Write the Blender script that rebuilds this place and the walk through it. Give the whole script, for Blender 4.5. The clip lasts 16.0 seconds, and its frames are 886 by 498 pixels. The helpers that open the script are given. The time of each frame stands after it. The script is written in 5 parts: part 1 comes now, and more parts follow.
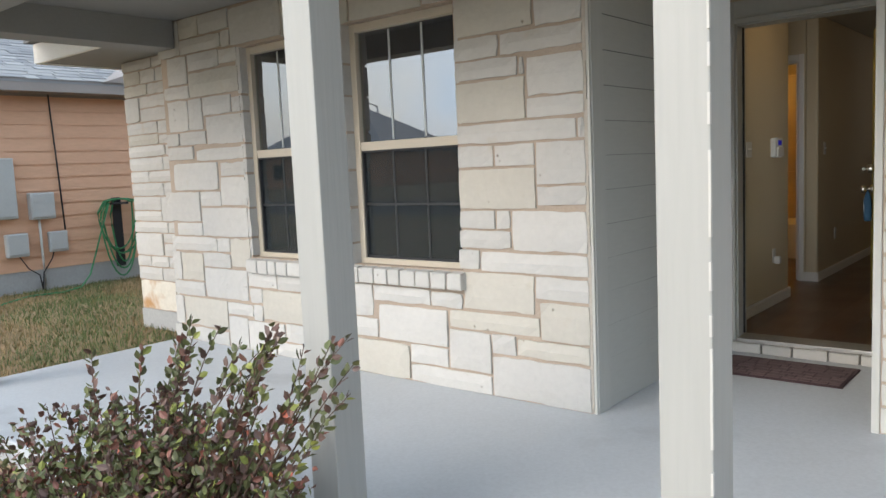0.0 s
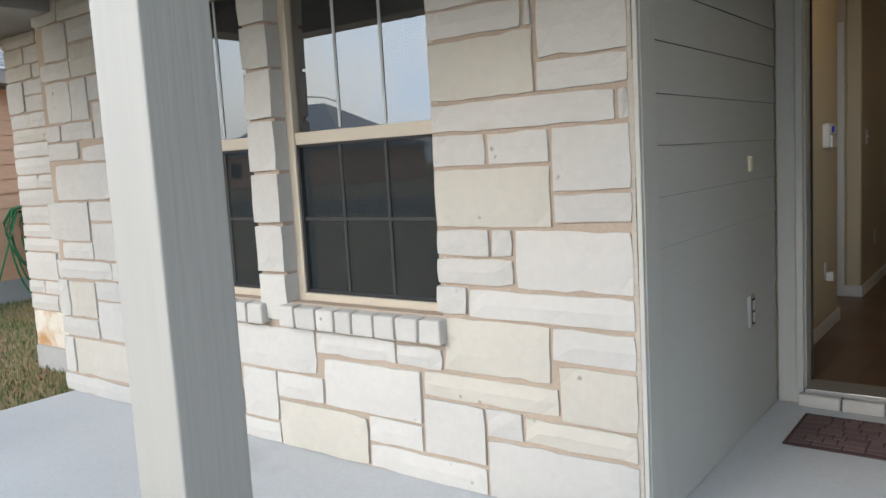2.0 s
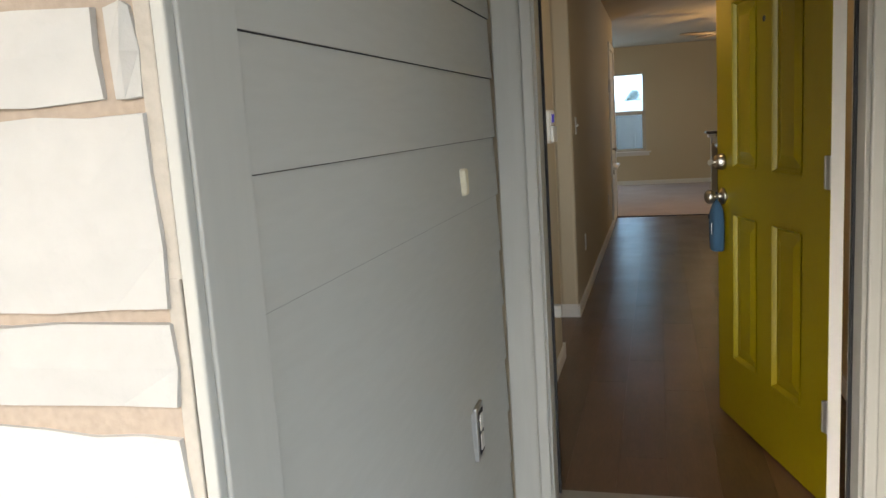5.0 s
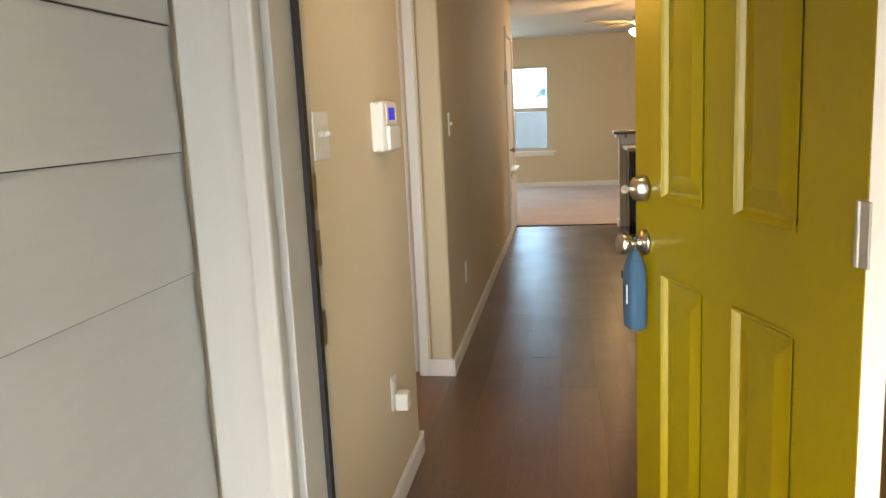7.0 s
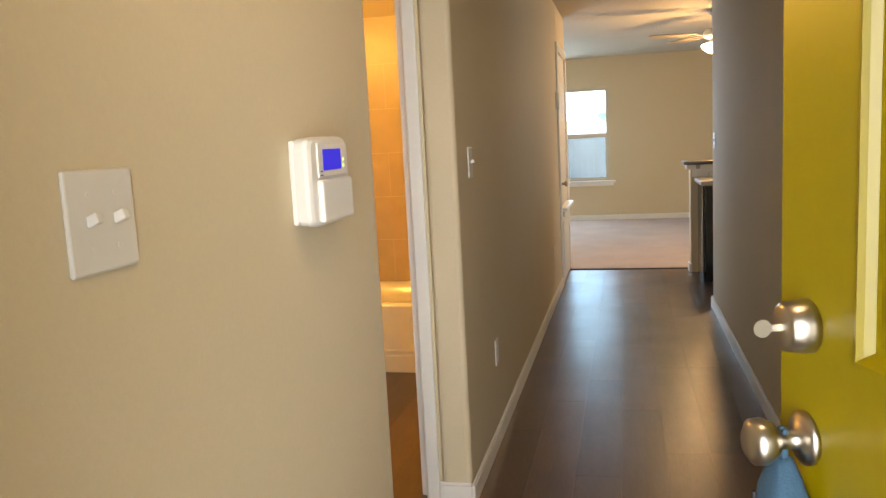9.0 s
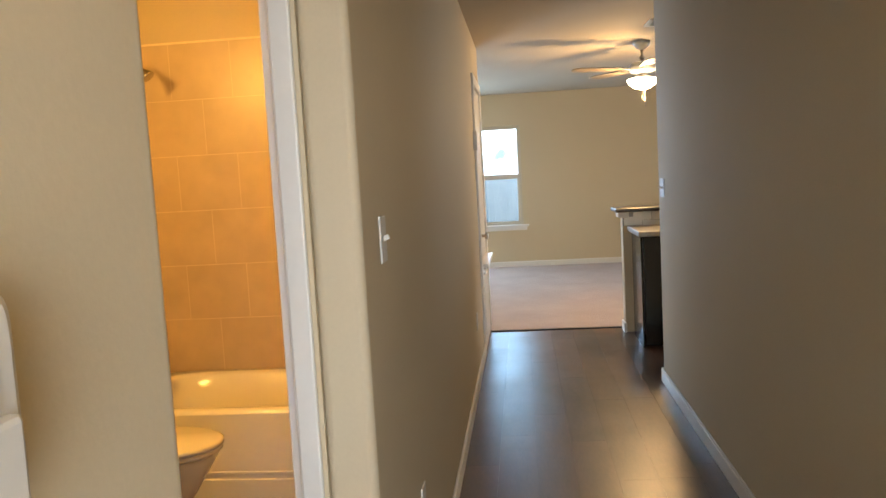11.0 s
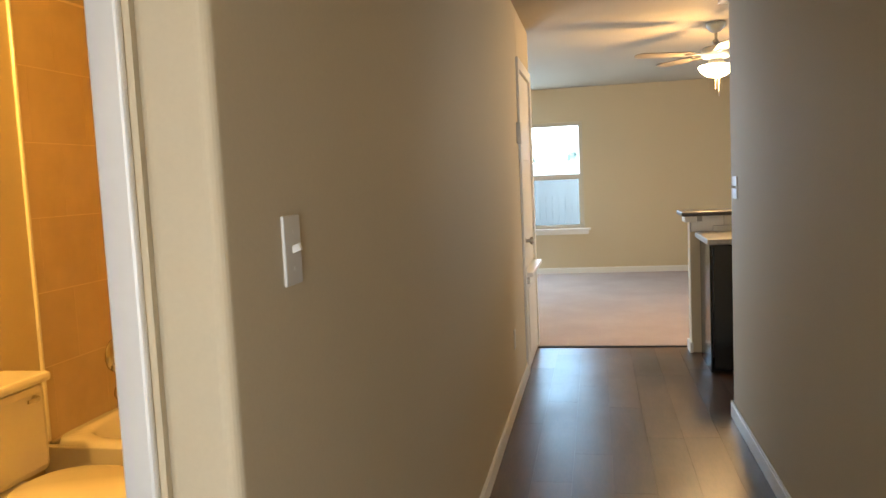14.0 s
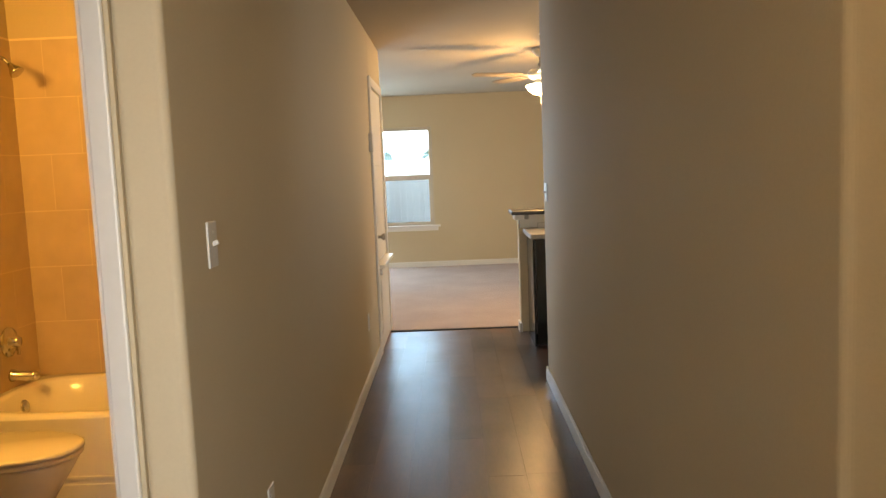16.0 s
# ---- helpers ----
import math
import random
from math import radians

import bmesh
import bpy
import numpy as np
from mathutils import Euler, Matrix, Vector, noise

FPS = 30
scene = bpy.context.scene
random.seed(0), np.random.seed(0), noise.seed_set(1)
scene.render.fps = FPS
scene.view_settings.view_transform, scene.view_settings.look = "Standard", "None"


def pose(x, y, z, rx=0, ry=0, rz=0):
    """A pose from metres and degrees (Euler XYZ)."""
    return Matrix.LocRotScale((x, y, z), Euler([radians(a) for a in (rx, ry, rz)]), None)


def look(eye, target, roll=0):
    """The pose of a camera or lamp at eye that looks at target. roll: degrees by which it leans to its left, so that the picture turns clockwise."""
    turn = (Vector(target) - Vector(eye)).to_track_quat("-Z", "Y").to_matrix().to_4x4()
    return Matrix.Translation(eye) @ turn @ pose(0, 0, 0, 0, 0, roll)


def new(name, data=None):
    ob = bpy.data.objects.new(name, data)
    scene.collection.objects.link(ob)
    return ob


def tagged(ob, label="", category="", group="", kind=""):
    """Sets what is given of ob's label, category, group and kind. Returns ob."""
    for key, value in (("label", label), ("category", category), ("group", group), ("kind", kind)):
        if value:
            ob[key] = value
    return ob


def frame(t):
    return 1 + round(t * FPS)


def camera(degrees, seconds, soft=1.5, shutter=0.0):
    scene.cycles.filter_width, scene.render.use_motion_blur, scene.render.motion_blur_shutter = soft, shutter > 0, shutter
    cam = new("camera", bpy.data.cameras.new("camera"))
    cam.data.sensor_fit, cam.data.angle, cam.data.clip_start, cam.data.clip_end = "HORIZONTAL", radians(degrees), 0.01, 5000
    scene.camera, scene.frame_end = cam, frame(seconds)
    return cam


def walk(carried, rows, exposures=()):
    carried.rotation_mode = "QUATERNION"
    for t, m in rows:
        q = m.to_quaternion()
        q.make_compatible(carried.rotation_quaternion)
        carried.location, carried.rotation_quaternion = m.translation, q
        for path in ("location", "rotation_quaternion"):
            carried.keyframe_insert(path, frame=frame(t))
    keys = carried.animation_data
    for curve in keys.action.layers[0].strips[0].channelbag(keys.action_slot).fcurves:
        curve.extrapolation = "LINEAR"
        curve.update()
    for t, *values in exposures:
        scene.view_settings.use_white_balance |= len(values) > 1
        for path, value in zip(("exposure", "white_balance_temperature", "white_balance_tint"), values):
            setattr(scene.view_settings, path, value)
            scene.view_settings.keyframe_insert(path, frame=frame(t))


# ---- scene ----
cam = camera(59.2, 16.0)
PATH = [
    (0, (0.013, -0.126, 1.238), (-1.262, 1.401, 1.027), -2.6),
    (0.5, (-0.187, 0.169, 1.232), (-1.464, 1.694, 1.019), -2.5),
    (1, (-0.385, 0.479, 1.257), (-1.698, 1.974, 1.051), -2.3),
    (1.5, (-0.611, 0.698, 1.24), (-1.916, 2.201, 1.04), -2.5),
    (2, (-0.892, 0.939, 1.25), (-2.095, 2.521, 1.024), -3.3),
    (2.5, (-1.084, 1.253, 1.239), (-2.264, 2.851, 1.002), -3.2),
    (3, (-1.243, 1.517, 1.238), (-2.439, 3.102, 1.003), -2.8),
    (3.5, (-1.457, 1.807, 1.283), (-2.525, 3.478, 1.022), -2.6),
    (4, (-1.504, 2.031, 1.3), (-2.308, 3.835, 0.989), -3.1),
    (4.5, (-1.47, 2.336, 1.313), (-2.132, 4.198, 1.005), -3.9),
    (4.7, (-1.457, 2.461, 1.31), (-2.064, 4.343, 1.011), -4.1),
    (5, (-1.428, 2.638, 1.304), (-1.962, 4.54, 0.991), -3.7),
    (5.2, (-1.436, 2.796, 1.302), (-1.893, 4.717, 0.981), -3.5),
    (7.3, (-1.355, 4.154, 1.289), (-1.67, 6.1, 0.949), -2.7),
    (7.5, (-1.348, 4.27, 1.283), (-1.682, 6.213, 0.943), -3.1),
    (8, (-1.329, 4.545, 1.297), (-1.769, 6.472, 0.996), -3.2),
    (8.2, (-1.332, 4.646, 1.299), (-1.794, 6.57, 1.01), -3.0),
    (10.3, (-1.504, 5.687, 1.371), (-1.928, 7.626, 1.124), -3.6),
    (10.5, (-1.527, 5.792, 1.373), (-1.911, 7.74, 1.138), -3.4),
    (11, (-1.601, 6.066, 1.391), (-1.811, 8.046, 1.2), -3.2),
    (11.5, (-1.633, 6.299, 1.388), (-1.755, 8.288, 1.215), -3.9),
    (12, (-1.53, 6.573, 1.385), (-1.664, 8.564, 1.244), -2.9),
    (12.5, (-1.442, 6.725, 1.385), (-1.576, 8.717, 1.265), -1.7),
    (13, (-1.433, 6.743, 1.375), (-1.579, 8.733, 1.24), -2.6),
    (13.5, (-1.464, 6.789, 1.361), (-1.654, 8.773, 1.198), -2.5),
    (14, (-1.456, 6.73, 1.346), (-1.844, 8.684, 1.168), -2.7),
    (14.5, (-1.504, 6.64, 1.35), (-2.014, 8.568, 1.189), -2.7),
    (15, (-1.525, 6.34, 1.356), (-1.879, 8.3, 1.168), -3.9),
    (15.5, (-1.431, 6.152, 1.395), (-1.498, 8.139, 1.179), -3.1),
    (16, (-1.35, 6.021, 1.403), (-1.378, 8.011, 1.2), -2.3),
]
EXPOSURES = [(0, 0.6, 6450, 9), (3.5, 0.68, 6300, 9), (4.5, 1.1, 6500, 8), (5.2, 1.6, 6800, 9), (7.3, 2.9, 7200, 11), (8.2, 2.98, 7200, 11), (10.3, 2.68, 6700, 11), (11, 2.88, 6450, 10), (12, 3.07, 6150, 8), (12.5, 3.2, 5900, 6), (13.5, 3.15, 6050, 7), (14.5, 2.83, 7250, 11), (16, 2.85, 7450, 12)]
walk(cam, [(t, look(eye, target, roll)) for t, eye, target, roll in PATH], EXPOSURES)

# ---- light ----
world = bpy.data.worlds.new("overcast_sky")
world.use_nodes = True
scene.world = world
sky = world.node_tree.nodes.new("ShaderNodeTexSky")
sky.sky_type, sky.sun_disc = "NISHITA", False
sky.sun_elevation, sky.sun_rotation = radians(28), radians(191)
sky.air_density, sky.dust_density, sky.ozone_density = 1.0, 4.0, 1.0
# broken cloud: a soft grey-white veil over the blue
sky_coord = world.node_tree.nodes.new("ShaderNodeTexCoord")
cloud = world.node_tree.nodes.new("ShaderNodeTexNoise")
cloud.inputs["Scale"].default_value, cloud.inputs["Detail"].default_value = 2.2, 6.0
cloud_ramp = world.node_tree.nodes.new("ShaderNodeValToRGB")
cloud_ramp.color_ramp.elements[0].position, cloud_ramp.color_ramp.elements[1].position = 0.30, 0.58
cloud_mix = world.node_tree.nodes.new("ShaderNodeMixRGB")
cloud_mix.inputs[2].default_value = (7.2, 8.6, 10.3, 1)
world.node_tree.links.new(sky_coord.outputs["Generated"], cloud.inputs["Vector"])
world.node_tree.links.new(cloud.outputs["Fac"], cloud_ramp.inputs["Fac"])
world.node_tree.links.new(cloud_ramp.outputs["Color"], cloud_mix.inputs["Fac"])
world.node_tree.links.new(sky.outputs["Color"], cloud_mix.inputs[1])
back = world.node_tree.nodes["Background"]
world.node_tree.links.new(cloud_mix.outputs["Color"], back.inputs["Color"])
back.inputs["Strength"].default_value = 0.14

sun = new("sun", bpy.data.lights.new("sun", "SUN"))
sun.data.energy, sun.data.angle, sun.data.color = 1.1, radians(40), (1.0, 0.98, 0.97)
sun.matrix_world = look((-4, -20, 11), (0, 0, 0))


def lamp(name, place, kind, energy, color, size, target=None, size_y=0.0):
    ob = new(name, bpy.data.lights.new(name, kind))
    ob.data.energy, ob.data.color = energy, color
    if kind == "AREA":
        ob.data.size = size
        if size_y:
            ob.data.shape, ob.data.size_y = "RECTANGLE", size_y
    else:
        ob.data.shadow_soft_size = size
    ob.matrix_world = look(place, target) if target else Matrix.Translation(place)
    return ob


WARM = (1.0, 0.58, 0.22)
lamp("fan_light", (-0.50, 13.25, 1.98), "POINT", 9.5, WARM, 0.10)
lamp("bath_light", (-3.42, 8.35, 2.10), "POINT", 9.5, (1.0, 0.54, 0.11), 0.12)
# Unseen lamp, inferred from the shadow below the alarm keypad.
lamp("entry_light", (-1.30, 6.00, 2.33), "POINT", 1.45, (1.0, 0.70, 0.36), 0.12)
lamp("door_daylight", (-1.42, 5.26, 1.15), "AREA", 1.3, (0.86, 0.94, 1.0), 0.6, (-1.75, 9.0, 1.15), 1.6).data.spread = radians(80)
# Added fill lamp before solid wall, out of view; supplies extra cool daylight.
lamp("hidden_fill_left", (-3.6, 17.15, 1.4), "AREA", 40, (0.50, 0.73, 1.0), 1.6, (-2.4, 13.0, 0.2), 1.6)
# Added cool fill from the kitchen side; no patio door is modelled.
lamp("hidden_fill_right", (2.6, 17.15, 1.15), "AREA", 17, (0.55, 0.77, 1.0), 1.8, (1.4, 12, 0.6), 2.0)

# ---- materials ----


def mat(name, color, rough=0.6, metal=0.0, vary=0.12, grain=40.0, blotch=1.5, bump=0.15, stretch=(1, 1, 1), rand=0.0, spec=0.5, stain=None, bump_dist=0.004, pits=0.0, patch=0.0):
    """A surface with fine grain, broad blotches, relief, and a tone that differs from piece to piece."""
    m = bpy.data.materials.new(name)
    m.use_nodes = True
    nt = m.node_tree
    n, ln = nt.nodes, nt.links.new
    b = n["Principled BSDF"]
    b.inputs["Roughness"].default_value, b.inputs["Metallic"].default_value = rough, metal
    b.inputs["Specular IOR Level"].default_value = spec
    co = n.new("ShaderNodeTexCoord")
    mp = n.new("ShaderNodeMapping")
    mp.inputs["Scale"].default_value = stretch
    ge = n.new("ShaderNodeNewGeometry")
    ln(ge.outputs["Position"], mp.inputs["Vector"])
    fine, broad = n.new("ShaderNodeTexNoise"), n.new("ShaderNodeTexNoise")
    fine.inputs["Scale"].default_value, fine.inputs["Detail"].default_value = grain, 5.0
    broad.inputs["Scale"].default_value, broad.inputs["Detail"].default_value = blotch, 4.0
    ln(mp.outputs["Vector"], fine.inputs["Vector"])
    ln(mp.outputs["Vector"], broad.inputs["Vector"])
    add = n.new("ShaderNodeMath")
    add.operation = "ADD"
    ln(fine.outputs["Fac"], add.inputs[0])
    ln(broad.outputs["Fac"], add.inputs[1])
    last = add
    if rand:
        oi = n.new("ShaderNodeObjectInfo")
        mul = n.new("ShaderNodeMath")
        mul.operation, mul.inputs[1].default_value = "MULTIPLY_ADD", rand / max(vary, 0.01)
        ln(oi.outputs["Random"], mul.inputs[0])
        ln(add.outputs[0], mul.inputs[2])
        last = mul
    rm = n.new("ShaderNodeMapRange")
    rm.inputs["From Min"].default_value, rm.inputs["From Max"].default_value = 0.6, 1.4 + (rand / max(vary, 0.01) if rand else 0)
    rm.inputs["To Min"].default_value, rm.inputs["To Max"].default_value = 1 - vary - rand / 2, 1 + vary + rand / 2
    ln(last.outputs[0], rm.inputs["Value"])
    mx = n.new("ShaderNodeVectorMath")
    mx.operation = "SCALE"
    mx.inputs[0].default_value = color
    ln(rm.outputs["Result"], mx.inputs["Scale"])
    out = mx.outputs["Vector"]
    if stain:
        sn = n.new("ShaderNodeTexNoise")
        sn.inputs["Scale"].default_value, sn.inputs["Detail"].default_value = stain[1], 7.0
        ln(mp.outputs["Vector"], sn.inputs["Vector"])
        rp = n.new("ShaderNodeValToRGB")
        rp.color_ramp.elements[0].position, rp.color_ramp.elements[1].position = stain[2], stain[2] + 0.14
        ln(sn.outputs["Fac"], rp.inputs["Fac"])
        sm = n.new("ShaderNodeMixRGB")
        sm.inputs[2].default_value = (*stain[0], 1)
        ln(rp.outputs["Color"], sm.inputs["Fac"])
        ln(out, sm.inputs[1])
        out = sm.outputs["Color"]
    ln(out, b.inputs["Base Color"])
    height = fine.outputs["Fac"]
    if patch:
        # worn patches that gloss differently
        pn = n.new("ShaderNodeTexNoise")
        pn.inputs["Scale"].default_value, pn.inputs["Detail"].default_value = 2.6, 3.0
        ln(ge.outputs["Position"], pn.inputs["Vector"])
        pr = n.new("ShaderNodeMapRange")
        pr.inputs["From Min"].default_value, pr.inputs["From Max"].default_value = 0.35, 0.65
        pr.inputs["To Min"].default_value, pr.inputs["To Max"].default_value = rough - patch, rough + patch
        ln(pn.outputs["Fac"], pr.inputs["Value"])
        ln(pr.outputs["Result"], b.inputs["Roughness"])
    if pits:
        # sparse pits and tool marks
        vo, pk = n.new("ShaderNodeTexVoronoi"), n.new("ShaderNodeTexNoise")
        vo.inputs["Scale"].default_value = 17.0
        pk.inputs["Scale"].default_value, pk.inputs["Detail"].default_value = 9.0, 4.0
        ln(ge.outputs["Position"], vo.inputs["Vector"])
        ln(ge.outputs["Position"], pk.inputs["Vector"])
        hole, few, both = n.new("ShaderNodeMapRange"), n.new("ShaderNodeMapRange"), n.new("ShaderNodeMath")
        hole.inputs["From Min"].default_value, hole.inputs["From Max"].default_value = 0.05, 0.17
        hole.inputs["To Min"].default_value, hole.inputs["To Max"].default_value = 1.0, 0.0
        few.inputs["From Min"].default_value, few.inputs["From Max"].default_value = 0.60, 0.66
        ln(vo.outputs["Distance"], hole.inputs["Value"])
        ln(pk.outputs["Fac"], few.inputs["Value"])
        both.operation = "MULTIPLY"
        ln(hole.outputs["Result"], both.inputs[0])
        ln(few.outputs["Result"], both.inputs[1])
        dk = n.new("ShaderNodeMixRGB")
        dk.inputs[2].default_value = (color[0] * 0.74, color[1] * 0.70, color[2] * 0.65, 1)
        ln(both.outputs[0], dk.inputs["Fac"])
        ln(out, dk.inputs[1])
        ln(dk.outputs["Color"], b.inputs["Base Color"])
        dip, coarse = n.new("ShaderNodeMath"), n.new("ShaderNodeMath")
        dip.operation, dip.inputs[1].default_value = "MULTIPLY_ADD", -pits
        coarse.operation, coarse.inputs[1].default_value = "MULTIPLY_ADD", 1.6
        ln(pk.outputs["Fac"], coarse.inputs[0])
        ln(fine.outputs["Fac"], coarse.inputs[2])
        ln(both.outputs[0], dip.inputs[0])
        ln(coarse.outputs[0], dip.inputs[2])
        height = dip.outputs[0]
    if bump:
        bp = n.new("ShaderNodeBump")
        bp.inputs["Strength"].default_value, bp.inputs["Distance"].default_value = bump, bump_dist
        ln(height, bp.inputs["Height"])
        ln(bp.outputs["Normal"], b.inputs["Normal"])
    return m


def glow(name, color, strength):
    m = bpy.data.materials.new(name)
    m.use_nodes = True
    b = m.node_tree.nodes["Principled BSDF"]
    b.inputs["Base Color"].default_value = (*color, 1)
    b.inputs["Emission Color"].default_value, b.inputs["Emission Strength"].default_value = (*color, 1), strength
    return m


def glass(name, ior, tint, rough=0.0, mesh=None):
    """Clear pane: see-through with a gloss that grows towards grazing view; mesh: share and colour of an insect screen over it."""
    m = bpy.data.materials.new(name)
    m.use_nodes = True
    n, ln = m.node_tree.nodes, m.node_tree.links.new
    fr, tr, gl, mx = n.new("ShaderNodeFresnel"), n.new("ShaderNodeBsdfTransparent"), n.new("ShaderNodeBsdfGlossy"), n.new("ShaderNodeMixShader")
    fr.inputs["IOR"].default_value, gl.inputs["Roughness"].default_value = ior, rough
    tr.inputs["Color"].default_value = (*tint, 1)
    ln(fr.outputs[0], mx.inputs[0])
    ln(tr.outputs[0], mx.inputs[1])
    ln(gl.outputs[0], mx.inputs[2])
    out = mx
    if mesh:
        df, both = n.new("ShaderNodeBsdfDiffuse"), n.new("ShaderNodeMixShader")
        df.inputs["Color"].default_value, both.inputs[0].default_value = (*mesh[1], 1), mesh[0]
        ln(mx.outputs[0], both.inputs[1])
        ln(df.outputs[0], both.inputs[2])
        out = both
    ln(out.outputs[0], n["Material Output"].inputs["Surface"])
    return m


CREAM = mat("limestone_cream", (0.51, 0.497, 0.47), 0.9, vary=0.08, grain=30, blotch=3, bump=0.6, rand=0.08, spec=0.2, stain=((0.49, 0.445, 0.375), 5.0, 0.66), bump_dist=0.006, pits=1.5)
RUST = mat("rust_stained_limestone", (0.62, 0.58, 0.50), 0.9, vary=0.1, grain=30, blotch=3, bump=0.6, spec=0.2, stain=((0.46, 0.27, 0.13), 3.2, 0.50), bump_dist=0.006, pits=1.5)
TAN = mat("limestone_tan", (0.50, 0.475, 0.42), 0.9, vary=0.08, grain=26, blotch=3, bump=0.6, rand=0.05, spec=0.2, stain=((0.47, 0.43, 0.36), 6.0, 0.66), bump_dist=0.006, pits=1.5)
MORTAR = mat("mortar", (0.41, 0.335, 0.27), 0.95, vary=0.15, grain=90, bump=0.5, spec=0.1)
SIDING = mat("painted_fibre_cement", (0.465, 0.46, 0.425), 0.55, vary=0.05, grain=60, blotch=2, bump=0.08, stretch=(1, 0.15, 1))
TRIM = mat("painted_trim", (0.47, 0.465, 0.43), 0.5, vary=0.05, grain=50, bump=0.1, stretch=(1, 1, 0.08))
POST = mat("painted_post", (0.40, 0.395, 0.37), 0.5, vary=0.06, grain=55, blotch=3, bump=0.45, stretch=(1, 1, 0.05), stain=((0.30, 0.29, 0.26), 8.0, 0.70))
# Darker than TRIM: the undersides' unlit look is put into this grey.
BEAM = mat("unlit_beam_grey", (0.25, 0.25, 0.248), 0.6, vary=0.05, bump=0.1)
SMEAR = mat("joint_smear", (0.45, 0.41, 0.355), 0.9, vary=0.15, grain=60, bump=0.5, spec=0.1)
CAULK = mat("white_caulk", (0.56, 0.545, 0.51), 0.5, vary=0.05)
SLAB = mat("painted_concrete", (0.50, 0.52, 0.54), 0.55, vary=0.10, grain=60, blotch=0.9, bump=0.12, stain=((0.34, 0.35, 0.36), 1.1, 0.60))
CONCRETE = mat("grey_concrete", (0.36, 0.36, 0.35), 0.9, vary=0.12, grain=40, bump=0.3)
VINYL = mat("window_vinyl", (0.52, 0.46, 0.37), 0.45, vary=0.03, bump=0.0)
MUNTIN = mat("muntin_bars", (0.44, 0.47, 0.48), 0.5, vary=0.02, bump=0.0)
# Darkened copy of MUNTIN: dimming by screen and glass is put into the colour.
MUNTIN_DIM = mat("dimmed_muntin_bars", (0.026, 0.028, 0.030), 0.6, vary=0.02, bump=0.0)
GLASS_OUT = glass("coated_glass", 4.0, (0.60, 0.66, 0.68))
GLASS_SCREEN = glass("screened_glass", 1.75, (0.60, 0.68, 0.72), 0.02, (0.22, (0.05, 0.06, 0.066)))
GLASS_IN = glass("tinted_glass", 1.3, (0.62, 0.72, 0.80))
GLASS_MESH = glass("screened_inner_glass", 1.3, (0.46, 0.55, 0.62))
YELLOW = mat("yellow_door_paint", (0.222, 0.170, 0.001), 0.34, vary=0.05, grain=35, blotch=2, bump=0.06)
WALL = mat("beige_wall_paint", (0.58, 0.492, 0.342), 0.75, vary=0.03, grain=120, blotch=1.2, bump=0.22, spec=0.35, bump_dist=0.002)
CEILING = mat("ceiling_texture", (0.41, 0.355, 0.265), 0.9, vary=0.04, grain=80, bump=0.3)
WHITE = mat("white_enamel", (0.74, 0.72, 0.68), 0.35, vary=0.03, grain=50, bump=0.03)
PLASTIC = mat("white_plastic", (0.63, 0.61, 0.57), 0.4, vary=0.02, bump=0.0)
PLANK = mat("dark_vinyl_plank", (0.088, 0.044, 0.024), 0.34, vary=0.45, grain=22, blotch=4, bump=0.08, stretch=(5, 0.8, 1), rand=0.40, spec=0.85, patch=0.03)
SEAM = mat("plank_seam", (0.045, 0.028, 0.02), 0.45)
CARPET = mat("pinkish_carpet", (0.44, 0.345, 0.30), 1.0, vary=0.12, grain=180, blotch=2.5, bump=0.9, spec=0.05, bump_dist=0.01)
TILE = mat("tan_ceramic_tile", (0.55, 0.43, 0.29), 0.32, vary=0.14, grain=8, blotch=3, bump=0.02, rand=0.02)
GROUT = mat("pale_grout", (0.78, 0.66, 0.48), 0.7)
PORCELAIN = mat("white_porcelain", (0.80, 0.77, 0.72), 0.15, vary=0.02, bump=0.0)
FAN_BLADE = mat("fan_blade_finish", (0.20, 0.165, 0.125), 0.5, vary=0.1, grain=20, stretch=(3, 3, 1), bump=0.0)
CHROME = mat("chrome", (0.62, 0.60, 0.57), 0.18, 1.0, vary=0.03, bump=0.0)
NICKEL = mat("satin_nickel", (0.44, 0.40, 0.345), 0.3, 1.0, vary=0.05, bump=0.0)
DARK_WOOD = mat("espresso_wood", (0.022, 0.012, 0.008), 0.4, vary=0.25, grain=30, stretch=(4, 4, 0.5), bump=0.05)
BLACK = mat("black_enamel", (0.007, 0.007, 0.008), 0.15, spec=0.4, vary=0.1, bump=0.0)
COUNTER = mat("speckled_laminate", (0.30, 0.27, 0.24), 0.35, vary=0.35, grain=120, bump=0.0)
BARTOP = mat("dark_bar_top", (0.045, 0.035, 0.03), 0.3, vary=0.4, grain=120, bump=0.0)
SUBWAY = mat("white_subway_tile", (0.72, 0.72, 0.70), 0.2, vary=0.02, bump=0.0, rand=0.03)
CULTURED = mat("cultured_marble", (0.78, 0.74, 0.67), 0.22, vary=0.03, bump=0.0)
BLUE = mat("blue_fabric", (0.018, 0.058, 0.105), 0.85, vary=0.15, grain=300, bump=0.3)
DARK_RUBBER = mat("dark_rubber", (0.015, 0.015, 0.018), 0.7)
LCD = glow("blue_display", (0.003, 0.004, 0.50), 0.12)
LED = glow("green_led", (0.45, 1.0, 0.2), 0.3)
BULB = glow("lit_bowl", (1.0, 0.80, 0.50), 5.0)
N_SIDING = mat("orange_tan_siding", (0.66, 0.39, 0.25), 0.7, vary=0.08, grain=40, stretch=(1, 0.2, 1), bump=0.15)
